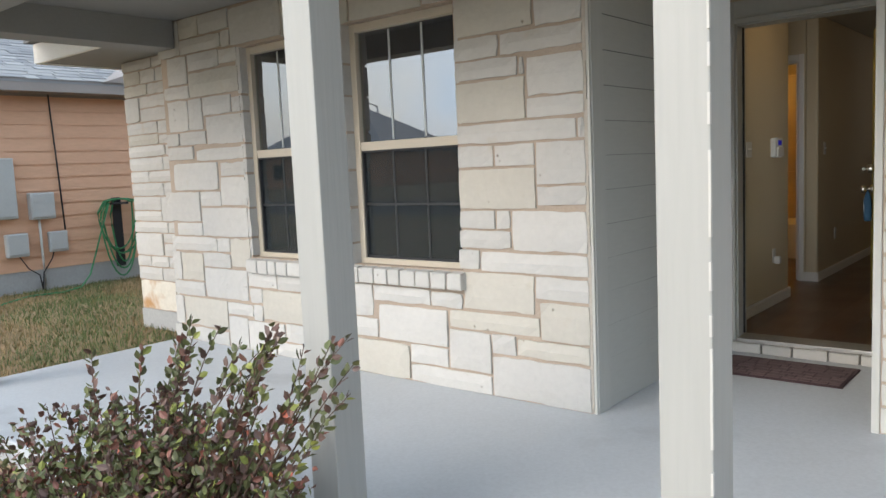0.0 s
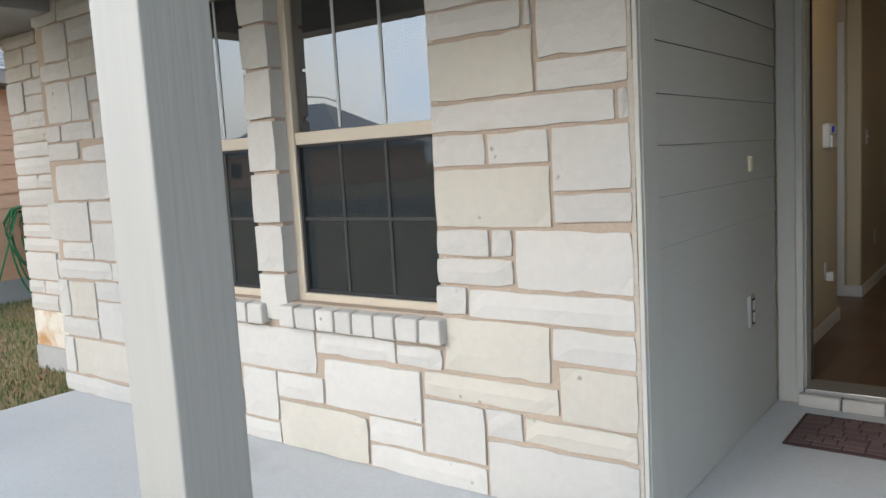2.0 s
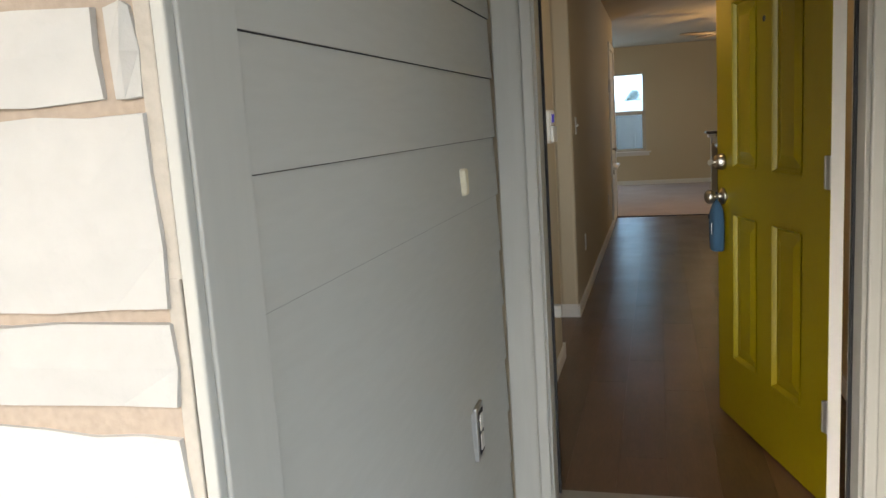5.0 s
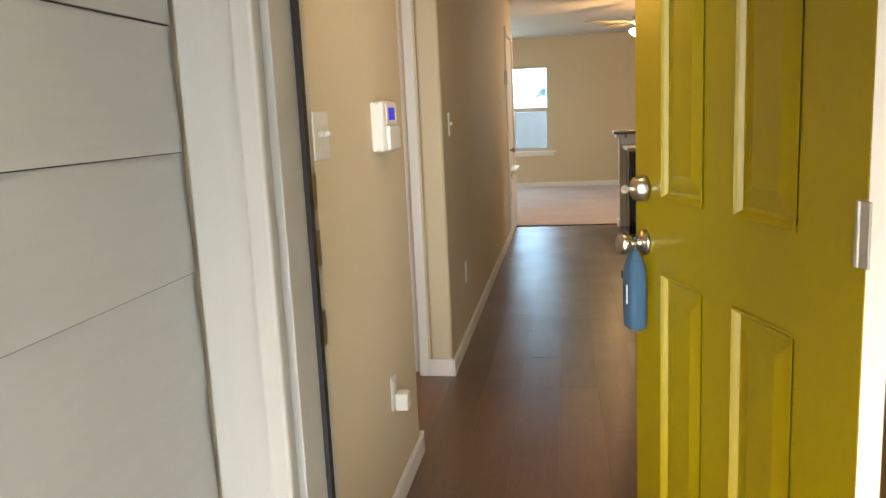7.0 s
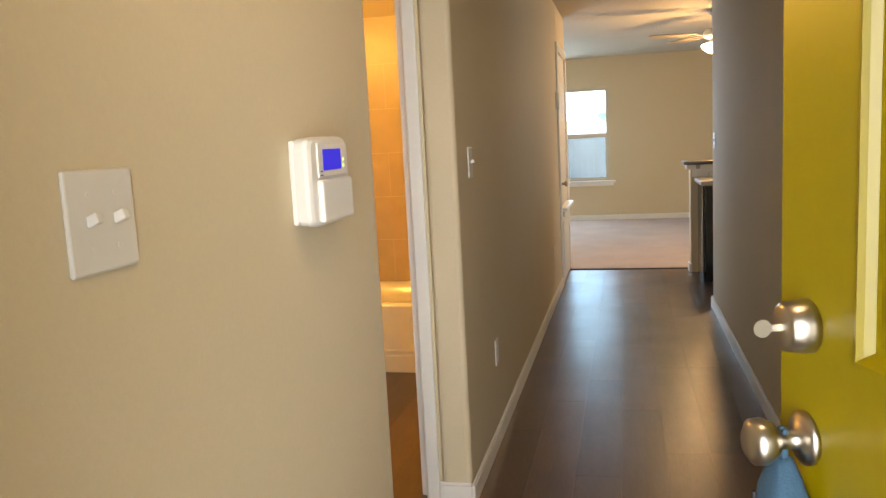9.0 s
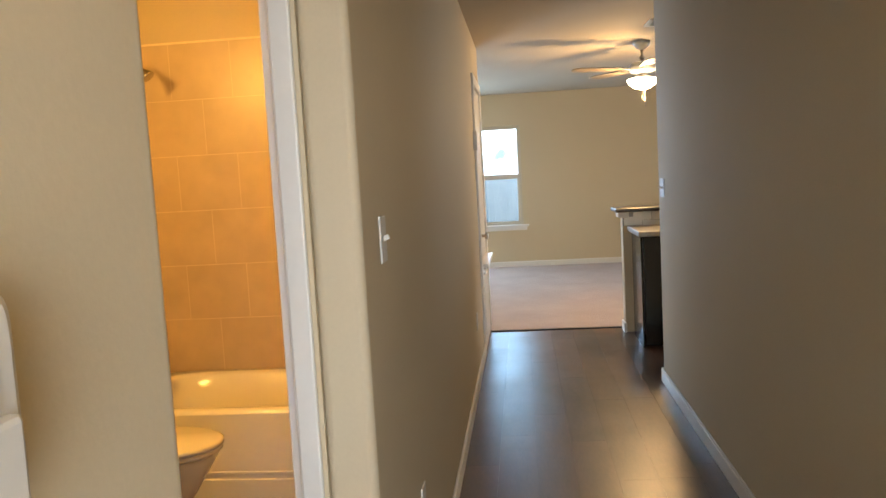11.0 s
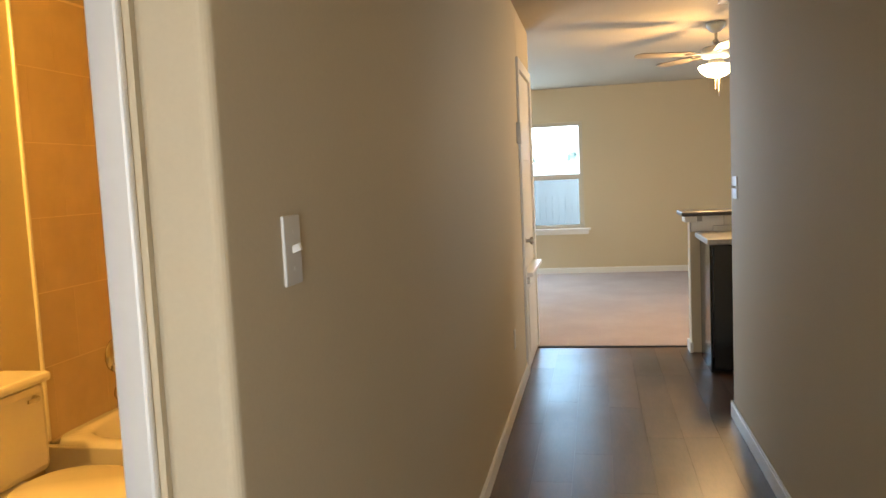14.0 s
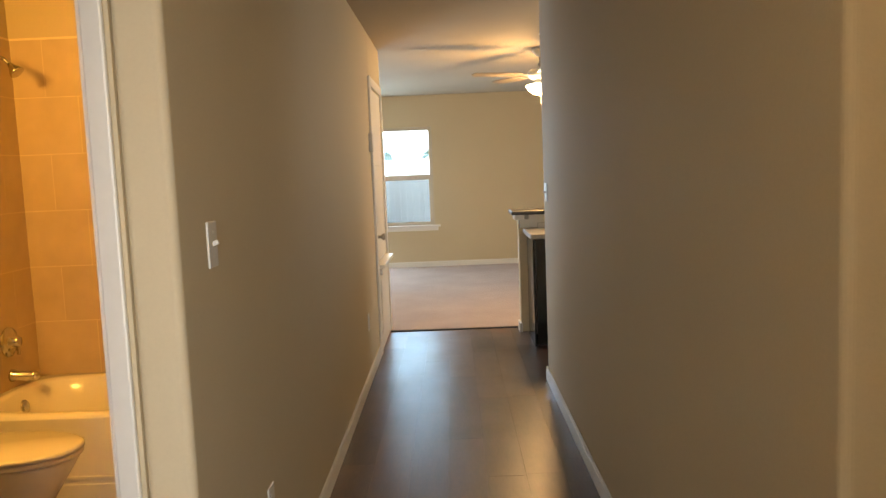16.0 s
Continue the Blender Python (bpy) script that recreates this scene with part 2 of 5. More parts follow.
N_TRIM = mat("brown_grey_trim", (0.26, 0.225, 0.205), 0.6, vary=0.06)
SHINGLE = mat("grey_shingle", (0.23, 0.225, 0.225), 0.95, vary=0.35, grain=60, blotch=6, bump=0.6, spec=0.1)
FASCIA = mat("white_fascia", (0.82, 0.81, 0.78), 0.5, vary=0.04)
UTILITY = mat("grey_utility_box", (0.45, 0.46, 0.45), 0.5, vary=0.05, bump=0.0)
HOSE = mat("green_hose", (0.035, 0.20, 0.075), 0.4, vary=0.1, bump=0.0)
SOIL = mat("lawn_soil", (0.27, 0.19, 0.105), 1.0, vary=0.25, grain=25, blotch=0.8, bump=0.5, stain=((0.11, 0.125, 0.04), 0.9, 0.52))
BARK = mat("shrub_bark", (0.10, 0.065, 0.045), 0.9, vary=0.2)
ASPHALT = mat("asphalt", (0.05, 0.05, 0.052), 0.95, vary=0.2)
MAT_RUBBER = mat("door_mat_pile", (0.055, 0.030, 0.032), 0.95, vary=0.3, grain=200, bump=0.6)
MAT_STONE = mat("door_mat_pattern", (0.125, 0.082, 0.082), 0.95, vary=0.25, grain=160, bump=0.5, rand=0.2)
HOLE_IVORY = mat("ivory_foam", (0.72, 0.66, 0.50), 0.8)
STEEL = mat("galvanised", (0.45, 0.45, 0.44), 0.45, 0.8, vary=0.1)
FENCE = mat("weathered_fence", (0.36, 0.34, 0.32), 0.9, vary=0.2, grain=30, stretch=(1, 1, 0.2), rand=0.15)
OAK = mat("tree_foliage", (0.05, 0.085, 0.03), 0.8, vary=0.4)


def island_mat(name, colors, rough=0.6):
    """Leaves or blades, each of its own tone."""
    m = mat(name, colors[0][1], rough, vary=0.1, bump=0.0)
    n, ln = m.node_tree.nodes, m.node_tree.links.new
    ge, rp = n.new("ShaderNodeNewGeometry"), n.new("ShaderNodeValToRGB")
    rp.color_ramp.interpolation = "CONSTANT"
    els = rp.color_ramp.elements
    while len(els) < len(colors):
        els.new(0.5)
    for e, (p, c) in zip(els, colors):
        e.position, e.color = p, (*c, 1)
    ln(ge.outputs["Random Per Island"], rp.inputs["Fac"])
    ln(rp.outputs["Color"], n["Principled BSDF"].inputs["Base Color"])
    return m


LEAF = island_mat("shrub_leaves", [(0.0, (0.105, 0.060, 0.048)), (0.22, (0.105, 0.110, 0.045)), (0.45, (0.165, 0.083, 0.062)), (0.60, (0.140, 0.158, 0.060)), (0.84, (0.22, 0.085, 0.06)), (0.93, (0.28, 0.30, 0.07)), (0.985, (0.42, 0.11, 0.07))], 0.5)
GRASS = island_mat("dry_grass", [(0.0, (0.27, 0.19, 0.09)), (0.3, (0.17, 0.15, 0.06)), (0.5, (0.36, 0.25, 0.13)), (0.8, (0.14, 0.13, 0.05))], 0.8)
GREEN_GRASS = island_mat("green_grass", [(0.0, (0.10, 0.135, 0.045)), (0.35, (0.15, 0.17, 0.06)), (0.6, (0.075, 0.11, 0.035)), (0.85, (0.24, 0.19, 0.08))], 0.8)

# ---- mesh tools ----


def box(bm, x0, x1, y0, y1, z0, z1, bevel=0.0, seg=2):
    c = bmesh.ops.create_cube(bm, size=1.0)
    vs = c["verts"]
    for v in vs:
        v.co = Vector((x0 + (v.co.x + 0.5) * (x1 - x0), y0 + (v.co.y + 0.5) * (y1 - y0), z0 + (v.co.z + 0.5) * (z1 - z0)))
    if bevel:
        es = list({e for v in vs for e in v.link_edges})
        bmesh.ops.bevel(bm, geom=es, offset=bevel, segments=seg, affect="EDGES", profile=0.5)
    return vs


def tube(bm, a, b, r0, r1=None, n=16):
    a, b = Vector(a), Vector(b)
    d = b - a
    m = Matrix.Translation((a + b) / 2) @ d.to_track_quat("Z", "Y").to_matrix().to_4x4()
    bmesh.ops.create_cone(bm, cap_ends=True, segments=n, radius1=r0, radius2=r0 if r1 is None else r1, depth=d.length, matrix=m)


def lathe(bm, profile, at=(0, 0, 0), n=24, m=None):
    """Turns (radius, height) pairs round the z axis."""
    rings = []
    for r, z in profile:
        ring = [bm.verts.new((max(r, 1e-4) * math.cos(2 * math.pi * k / n), max(r, 1e-4) * math.sin(2 * math.pi * k / n), z)) for k in range(n)]
        rings.append(ring)
    for a, b in zip(rings, rings[1:]):
        for k in range(n):
            bm.faces.new((a[k], a[(k + 1) % n], b[(k + 1) % n], b[k]))
    bm.faces.new(rings[0][::-1])
    bm.faces.new(rings[-1])
    vs = [v for r in rings for v in r]
    t = Matrix.Translation(at) if m is None else m
    for v in vs:
        v.co = t @ v.co
    return vs


def obj(name, bm, material, smooth=False):
    me = bpy.data.meshes.new(name)
    bmesh.ops.recalc_face_normals(bm, faces=bm.faces)
    bm.to_mesh(me)
    bm.free()
    me.materials.append(material)
    if smooth:
        for p in me.polygons:
            p.use_smooth = True
    return new(name, me)


def part(name, bm, material, parent, label="", smooth=False):
    ob = obj(name, bm, material, smooth)
    ob.parent = parent
    if label:
        ob["label"] = label
    return ob


def empty(name, at, label, category, group="", kind=""):
    ob = new(name)
    ob.matrix_world = Matrix.Translation(at)
    return tagged(ob, label, category, group, kind)


def under(name, bm, material, parent, label="", smooth=False):
    """A part given in world places, put under a parent that has a place of its own."""
    ob = part(name, bm, material, parent, label, smooth)
    bpy.context.view_layer.update()
    ob.matrix_parent_inverse = parent.matrix_world.inverted()
    return ob


def boxes(name, material, *bs, bevel=0.0, seg=2):
    bm = bmesh.new()
    for b in bs:
        box(bm, *b, bevel=bevel, seg=seg)
    return obj(name, bm, material)


def pbox(name, material, parent, *bs, bevel=0.0, label=""):
    bm = bmesh.new()
    for b in bs:
        box(bm, *b, bevel=bevel)
    return under(name, bm, material, parent, label)


def structure(ob, label, category):
    return tagged(ob, label, category, "", "structure")


def sweep(name, pts, r, material, parent=None, label="", cyclic=False):
    """A round cord through places."""
    bm = bmesh.new()
    pts = [Vector(p) for p in pts]
    n, rings = 8, []
    for k, p in enumerate(pts):
        d = (pts[min(k + 1, len(pts) - 1)] - pts[max(k - 1, 0)]).normalized()
        q = d.to_track_quat("Z", "Y")
        rings.append([bm.verts.new(p + q @ Vector((r * math.cos(2 * math.pi * j / n), r * math.sin(2 * math.pi * j / n), 0))) for j in range(n)])
    for a, b in zip(rings, rings[1:]):
        for j in range(n):
            bm.faces.new((a[j], a[(j + 1) % n], b[(j + 1) % n], b[j]))
    bm.faces.new(rings[0][::-1])
    bm.faces.new(rings[-1])
    return under(name, bm, material, parent, label, True) if parent else obj(name, bm, material, True)


# ---- large structure ----
PORCH, TOP = -0.075, 2.46

bm = bmesh.new()
box(bm, -1500, 1500, -1500, 1500, -1.2, -0.21)
structure(obj("ground", bm, SOIL), "dry lawn with brown and green patches", "lawn")
structure(boxes("porch_slab", SLAB, (-5.76, 0.9, 1.42, 5.055, -0.6, PORCH), bevel=0.008), "pale blue-grey painted concrete porch floor", "porch floor")
structure(boxes("floor", SEAM, (-5.6, 4.2, 5.24, 17.3, -0.4, -0.006), (-1.81, -0.83, 5.06, 5.24, -0.4, -0.006)), "dark wood-look plank floor of the hall", "floor")
structure(boxes("carpet", CARPET, (-5.0, 4.0, 12.78, 17.24, -0.006, 0.012), bevel=0.004), "pinkish beige wall-to-wall carpet", "carpet")
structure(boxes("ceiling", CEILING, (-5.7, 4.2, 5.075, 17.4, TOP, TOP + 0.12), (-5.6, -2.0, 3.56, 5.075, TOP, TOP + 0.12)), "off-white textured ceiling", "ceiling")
structure(boxes("porch_ceiling", BEAM, (-5.76, 0.9, 1.66, 3.355, 2.45, 2.52), (-1.91, -0.72, 3.355, 5.07, 2.45, 2.52)), "grey painted porch ceiling", "porch ceiling")
structure(boxes("house_roof", SHINGLE, (-7.6, 5.0, 1.3, 18.0, 2.66, 2.8)), "grey shingle house roof", "roof")

# front room behind the stone, entry, hall, bath and living room
structure(boxes("wall_front_room", WALL, (-5.7, -5.6, 3.56, 7.0, -0.2, TOP), (-5.6, -3.2, 6.9, 7.0, -0.2, TOP)), "beige painted wall of the front room", "wall")
structure(boxes("wall_entry_left", WALL, (-2.055, -1.945, 5.24, 6.785, 0, TOP), (-3.2, -2.055, 6.69, 6.785, 0, TOP), bevel=0.02, seg=6), "beige painted entry wall", "wall")
structure(boxes("wall_vestibule", WALL, (-3.3, -3.2, 6.69, 7.69, 0, TOP)), "beige painted end wall beside the bathroom door", "wall")
structure(boxes("wall_bath_front", WALL, (-3.69, -2.95, 7.69, 7.8, 0, TOP), (-2.95, -2.098, 7.69, 7.8, 2.06, TOP), (-2.098, -2.055, 7.69, 7.8, 0, TOP)), "beige painted wall with the bathroom doorway", "wall")
structure(boxes("wall_hall_left", WALL, (-2.055, -1.945, 7.688, 11.96, 0, TOP), (-2.055, -1.945, 11.96, 12.82, 2.05, TOP), (-2.055, -1.945, 12.82, 12.95, 0, TOP), (-5.0, -2.055, 12.84, 12.95, 0, TOP), bevel=0.02, seg=6), "beige painted hall wall", "wall")
structure(boxes("wall_hall_right", WALL, (-0.76, -0.64, 7.20, 11.05, 0, TOP), bevel=0.02, seg=6), "beige painted hall wall with rounded corner", "wall")
structure(boxes("wall_kitchen", WALL, (-0.642, 4.0, 10.94, 11.046, 0, TOP)), "beige painted kitchen wall", "wall")
structure(boxes("wall_entry_right", WALL, (-0.638, -0.52, 5.242, 7.30, 0, TOP), bevel=0.01), "beige painted entry wall behind the open door", "wall")
structure(boxes("wall_bath", WALL, (-3.69, -3.58, 7.8, 10.16, 0, TOP), (-3.58, -2.055, 10.062, 10.16, 0, TOP)), "beige painted bathroom wall", "wall")
structure(boxes("wall_front", WALL, (-2.08, -1.81, 5.08, 5.24, -0.2, TOP), (-0.83, 4.0, 5.08, 5.24, -0.2, TOP), (-1.81, -0.83, 5.08, 5.24, 2.09, TOP)), "front wall round the entry door", "wall")
WX0, WX1, WZ0, WZ1 = -2.52, -1.61, 0.61, 2.02
structure(boxes("wall_far", WALL, (-5.0, WX0, 17.24, 17.4, 0, TOP), (WX1, 4.0, 17.24, 17.4, 0, TOP), (WX0, WX1, 17.24, 17.4, 0, WZ0), (WX0, WX1, 17.24, 17.4, WZ1, TOP)), "beige painted living room wall with a window", "wall")
structure(boxes("wall_living_side", WALL, (-5.12, -5.0, 12.84, 17.4, 0, TOP), (4.0, 4.12, 5.08, 17.4, 0, TOP)), "beige painted living room side wall", "wall")
structure(boxes("wall_dark_closet", WALL, (-2.9, -2.8, 11.8, 12.84, 0, TOP), (-2.8, -2.055, 11.7, 11.8, 0, TOP)), "closet wall behind the hall door", "wall")


def baseboard(name, x0, x1, y0, y1):
    bm = bmesh.new()
    box(bm, x0, x1, y0, y1, 0.0, 0.075, bevel=0.003)
    dx, dy = (x1 - x0), (y1 - y0)
    if dx > dy:
        box(bm, x0, x1, y0 + dy * 0.2, y1 - dy * 0.2, 0.075, 0.088, bevel=0.003)
    else:
        box(bm, x0 + dx * 0.2, x1 - dx * 0.2, y0, y1, 0.075, 0.088, bevel=0.003)
    return structure(obj(name, bm, WHITE), "white painted baseboard along the wall", "baseboard")


baseboard("baseboard_hall_left", -1.945, -1.931, 7.676, 11.90)
baseboard("baseboard_hall_end", -1.945, -1.931, 12.88, 12.96)
baseboard("baseboard_nib", -2.064, -1.945, 7.676, 7.69)
baseboard("baseboard_hall_right", -0.774, -0.76, 7.186, 11.05)
baseboard("baseboard_hall_right_end", -0.774, -0.64, 11.05, 11.064)
baseboard("baseboard_hall_right_start", -0.76, -0.64, 7.186, 7.20)
baseboard("baseboard_entry_left", -1.945, -1.931, 5.26, 6.785)
baseboard("baseboard_entry_end", -2.1, -1.931, 6.785, 6.799)
baseboard("baseboard_entry_right", -0.654, -0.64, 5.26, 7.186)
baseboard("baseboard_far", -5.0, 4.0, 17.226, 17.24)
baseboard("baseboard_bath", -3.58, -3.566, 9.13, 9.26)

# outside walls
FACE = 3.35


def opened(name, x0, x1, y0, y1, z0, z1, holes, material):
    """A wall along x with rectangular openings."""
    bm = bmesh.new()
    xs = sorted({x0, x1, *[h[0] for h in holes], *[h[1] for h in holes]})
    for a, b in zip(xs, xs[1:]):
        cut = [h for h in holes if h[0] <= a and b <= h[1]]
        z = z0
        for h in sorted(cut, key=lambda q: q[2]):
            box(bm, a, b, y0, y1, z, h[2])
            z = h[3]
        box(bm, a, b, y0, y1, z, z1)
    return obj(name, bm, material)


W1, W2 = (-4.73, -3.83, 0.635, 2.15), (-3.655, -2.755, 0.635, 2.15)
stone_wall = structure(opened("wall_stone", -5.75, -1.94, FACE + 0.014, 3.56, -0.5, 2.60, [W1, W2], MORTAR), "cream limestone ashlar wall with tan mortar joints", "stone wall")
side_stone = structure(boxes("wall_stone_side", MORTAR, (-7.2, -5.6, 3.834, 3.95, -0.16, 2.36), (-5.75, -5.6, 3.56, 3.84, -0.16, 2.6)), "cream limestone ashlar side wall above its foundation", "stone wall")
structure(boxes("foundation", CONCRETE, (-7.16, -5.76, 3.86, 3.99, -0.6, -0.16), bevel=0.01), "grey concrete foundation strip", "foundation")
structure(boxes("wall_side_house", MORTAR, (-7.18, -5.7, 3.951, 17.4, -0.5, 2.6)), "side of the house", "wall")
right_stone = structure(boxes("wall_stone_right", MORTAR, (-0.70, 4.0, 3.80, 5.078, -0.5, 2.6)), "cream limestone ashlar wall beside the entry", "stone wall")
structure(boxes("wall_alcove_left", SIDING, (-2.06, -1.93, 3.565, 5.078, -0.5, 2.6)), "wall behind grey lap siding", "wall")

# porch beams, posts
beam = structure(boxes("porch_beam", BEAM, (-5.76, -5.50, 1.66, 3.34, 2.24, 2.45), (-5.76, 0.9, 1.65, 1.84, 2.24, 2.45), bevel=0.004), "grey painted porch beam", "beam")


def post(x, y, group="porch posts"):
    e = empty("porch_post", (x, y, PORCH), "grey painted square wooden porch post with grain showing", "post", group)
    w = 0.070
    pbox("shaft", POST, e, (x - w, x + w, y - w, y + w, PORCH + 0.0, 2.24), bevel=0.004)
    pbox("base_trim", POST, e, (x - w - 0.018, x + w + 0.018, y - w - 0.018, y + w + 0.018, PORCH, PORCH + 0.09), bevel=0.006)
    return e


p_left = post(-2.088, 1.735)
p_right = post(-0.752, 1.778)
random.seed(3)
zz = PORCH + 0.1
while zz < 2.2:
    hh = random.uniform(0.02, 0.09)
    bm = bmesh.new()
    box(bm, -0.687, -0.6800, 1.7045 - random.uniform(0.001, 0.004), 1.712, zz, zz + hh, bevel=0.001)
    under("caulk_bead", bm, CAULK, p_right, "cracked white caulk bead on the corner")
    zz += hh + random.choice((0.0, 0.0, 0.03, 0.06))
post(-5.60, 1.745)

# ---- outside things ----


def window_unit(name, x0, x1, z0, z1, y, label, pane_out, pane_low, sign=1, grid=True):
    """Single-hung window; y: outer face of its frame, sign: +1 where the room lies towards +y."""
    e = empty(name, ((x0 + x1) / 2, y, z0), label, "window", "", "structure")
    fw, mid, s = 0.05, z0 + (z1 - z0) * 0.495, sign

    def yy(a, b):
        return (y + a, y + b) if s > 0 else (y - b, y - a)

    pbox("window_frame", VINYL, e, (x0, x0 + fw, *yy(0, 0.07), z0, z1), (x1 - fw, x1, *yy(0, 0.07), z0, z1), (x0 + fw, x1 - fw, *yy(0, 0.07), z1 - fw, z1), (x0 + fw, x1 - fw, *yy(-0.004, 0.07), z0, z0 + 0.035), bevel=0.004)
    pbox("meeting_rail", VINYL, e, (x0 + fw, x1 - fw, *yy(0.006, 0.06), mid - 0.028, mid + 0.028), bevel=0.004)
    pbox("lower_sash", DARK_RUBBER if grid else VINYL, e, (x0 + fw, x0 + fw + 0.014, *yy(0.012, 0.03), z0 + 0.035, mid - 0.028), (x1 - fw - 0.014, x1 - fw, *yy(0.012, 0.03), z0 + 0.035, mid - 0.028), (x0 + fw, x1 - fw, *yy(0.012, 0.03), z0 + 0.035, z0 + 0.05), (x0 + fw, x1 - fw, *yy(0.012, 0.03), mid - 0.04, mid - 0.028))
    for nm, a, b, mt, dy in (("upper_pane", mid + 0.02, z1 - fw + 0.005, pane_out, 0.035), ("lower_pane", z0 + 0.03, mid - 0.02, pane_low, 0.025)):
        ob = pbox(nm, mt, e, (x0 + fw - 0.005, x1 - fw + 0.005, *yy(dy, dy + 0.004), a, b))
        ob.visible_shadow = False
        if grid:
            for k in (1, 2):
                xm = x0 + fw + (x1 - x0 - 2 * fw) * k / 3
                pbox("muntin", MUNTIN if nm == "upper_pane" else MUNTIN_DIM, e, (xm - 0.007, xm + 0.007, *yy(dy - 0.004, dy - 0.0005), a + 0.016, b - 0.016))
            if nm == "lower_pane":
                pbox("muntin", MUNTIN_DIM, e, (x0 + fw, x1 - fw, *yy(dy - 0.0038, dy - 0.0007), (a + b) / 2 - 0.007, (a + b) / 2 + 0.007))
    return e


window_unit("window_1", W1[0], W1[1], W1[2], W1[3], FACE + 0.075, "tan vinyl sash window with dark glass and white grid bars", GLASS_OUT, GLASS_SCREEN)
window_unit("window_2", W2[0], W2[1], W2[2], W2[3], FACE + 0.075, "tan vinyl sash window with dark glass and white grid bars", GLASS_OUT, GLASS_SCREEN)
win3 = window_unit("window_3", WX0, WX1, WZ0, WZ1, 17.36, "bright living room sash window overlooking a fence", GLASS_IN, GLASS_MESH, -1, False)
pbox("window_sill", WHITE, win3, (WX0 - 0.06, WX1 + 0.08, 17.18, 17.29, WZ0 - 0.02, WZ0 + 0.004), (WX0 - 0.04, WX1 + 0.05, 17.222, 17.24, WZ0 - 0.075, WZ0 - 0.02), bevel=0.003)

# trim and lap siding in the entry alcove
structure(boxes("trim_corner", TRIM, (-1.93, -1.905, 3.378, 3.50, -0.075, 2.45), (-1.926, -1.909, 3.360, 3.378, -0.075, 2.45), bevel=0.003), "grey painted corner board beside the stone", "trim")
lap = structure(empty("wall_siding", (-1.92, 4.2, PORCH), "grey painted lap siding in the entry alcove", "siding"), "grey painted lap siding in the entry alcove", "siding")
z = 1.258 - 8 * 0.1775
while z < 2.45:
    bm = bmesh.new()
    lo, hi = max(z, PORCH + 0.002), min(z + 0.1975, 2.45)
    vs = [bm.verts.new(c) for c in ((-1.9305, 3.503, lo), (-1.913, 3.503, lo), (-1.921, 3.503, hi), (-1.9305, 3.503, hi), (-1.9305, 5.046, lo), (-1.913, 5.046, lo), (-1.921, 5.046, hi), (-1.9305, 5.046, hi))]
    for f in ((0, 1, 2, 3), (7, 6, 5, 4), (0, 4, 5, 1), (1, 5, 6, 2), (2, 6, 7, 3), (3, 7, 4, 0)):
        bm.faces.new([vs[i] for i in f])
    under("siding_board", bm, SIDING, lap)
    # thin dark strip under each lap, standing in for its shadow line
    if lo > 0:
        pbox("lap_shadow", DARK_RUBBER, lap, (-1.922, -1.9155, 3.504, 5.045, lo - 0.0016, lo - 0.0001))
    z += 0.1775
structure(boxes("trim_alcove_right", TRIM, (-0.735, -0.70, 3.79, 3.93, PORCH, 2.45), (-0.728, -0.70, 3.93, 5.05, PORCH, 2.45), bevel=0.003), "grey painted board on the entry's inner side", "trim")
structure(boxes("foam_plug", HOLE_IVORY, (-1.925, -1.902, 4.583, 4.623, 1.12, 1.19), bevel=0.008), "ivory patch in the siding where a doorbell was", "doorbell hole")
outlet = empty("outdoor_outlet", (-1.905, 4.595, 0.48), "grey metal outdoor outlet box without its cover", "outlet")
pbox("box", STEEL, outlet, (-1.925, -1.903, 4.555, 4.635, 0.405, 0.555), bevel=0.004)
# flat dark sheet standing in for the shade inside the open box
pbox("recess_shade", DARK_RUBBER, outlet, (-1.904, -1.9015, 4.57, 4.62, 0.42, 0.54))
pbox("receptacle", PLASTIC, outlet, (-1.9025, -1.8985, 4.58, 4.612, 0.43, 0.475), (-1.9025, -1.8985, 4.58, 4.612, 0.485, 0.53), bevel=0.003)

# entry door: frame, casing, sill, open yellow leaf
frame_1 = structure(empty("door_frame", (-1.3, 4.96, 0), "grey painted front door frame with casing", "door frame"), "grey painted front door frame with casing", "door frame")
JL, JR = -1.779, -0.865
pbox("casing", TRIM, frame_1, (-1.908, JL - 0.012, 5.045, 5.078, PORCH, 2.20), (JR + 0.012, -0.728, 5.045, 5.078, PORCH, 2.20), (JL - 0.012, JR + 0.012, 5.045, 5.078, 2.062, 2.20), bevel=0.004)
pbox("brick_mould", TRIM, frame_1, (JL - 0.04, JL - 0.004, 5.025, 5.045, -0.0, 2.09), (JR + 0.004, JR + 0.04, 5.025, 5.045, -0.0, 2.09), (JL - 0.004, JR + 0.004, 5.025, 5.045, 2.054, 2.09), bevel=0.006)
pbox("jamb", TRIM, frame_1, (JL - 0.03, JL, 5.078, 5.235, 0, 2.08), (JR, JR + 0.03, 5.078, 5.235, 0, 2.08), (JL, JR, 5.078, 5.235, 2.05, 2.08), bevel=0.002)
pbox("weatherstrip", DARK_RUBBER, frame_1, (JL, JL + 0.008, 5.172, 5.19, 0.02, 2.05), (JR - 0.008, JR, 5.172, 5.19, 0.02, 2.05))
pbox("interior_casing", WHITE, frame_1, (JR + 0.002, JR + 0.06, 5.24, 5.256, 0, 2.12), (JL - 0.002, JR + 0.002, 5.24, 5.256, 2.062, 2.12), bevel=0.004)
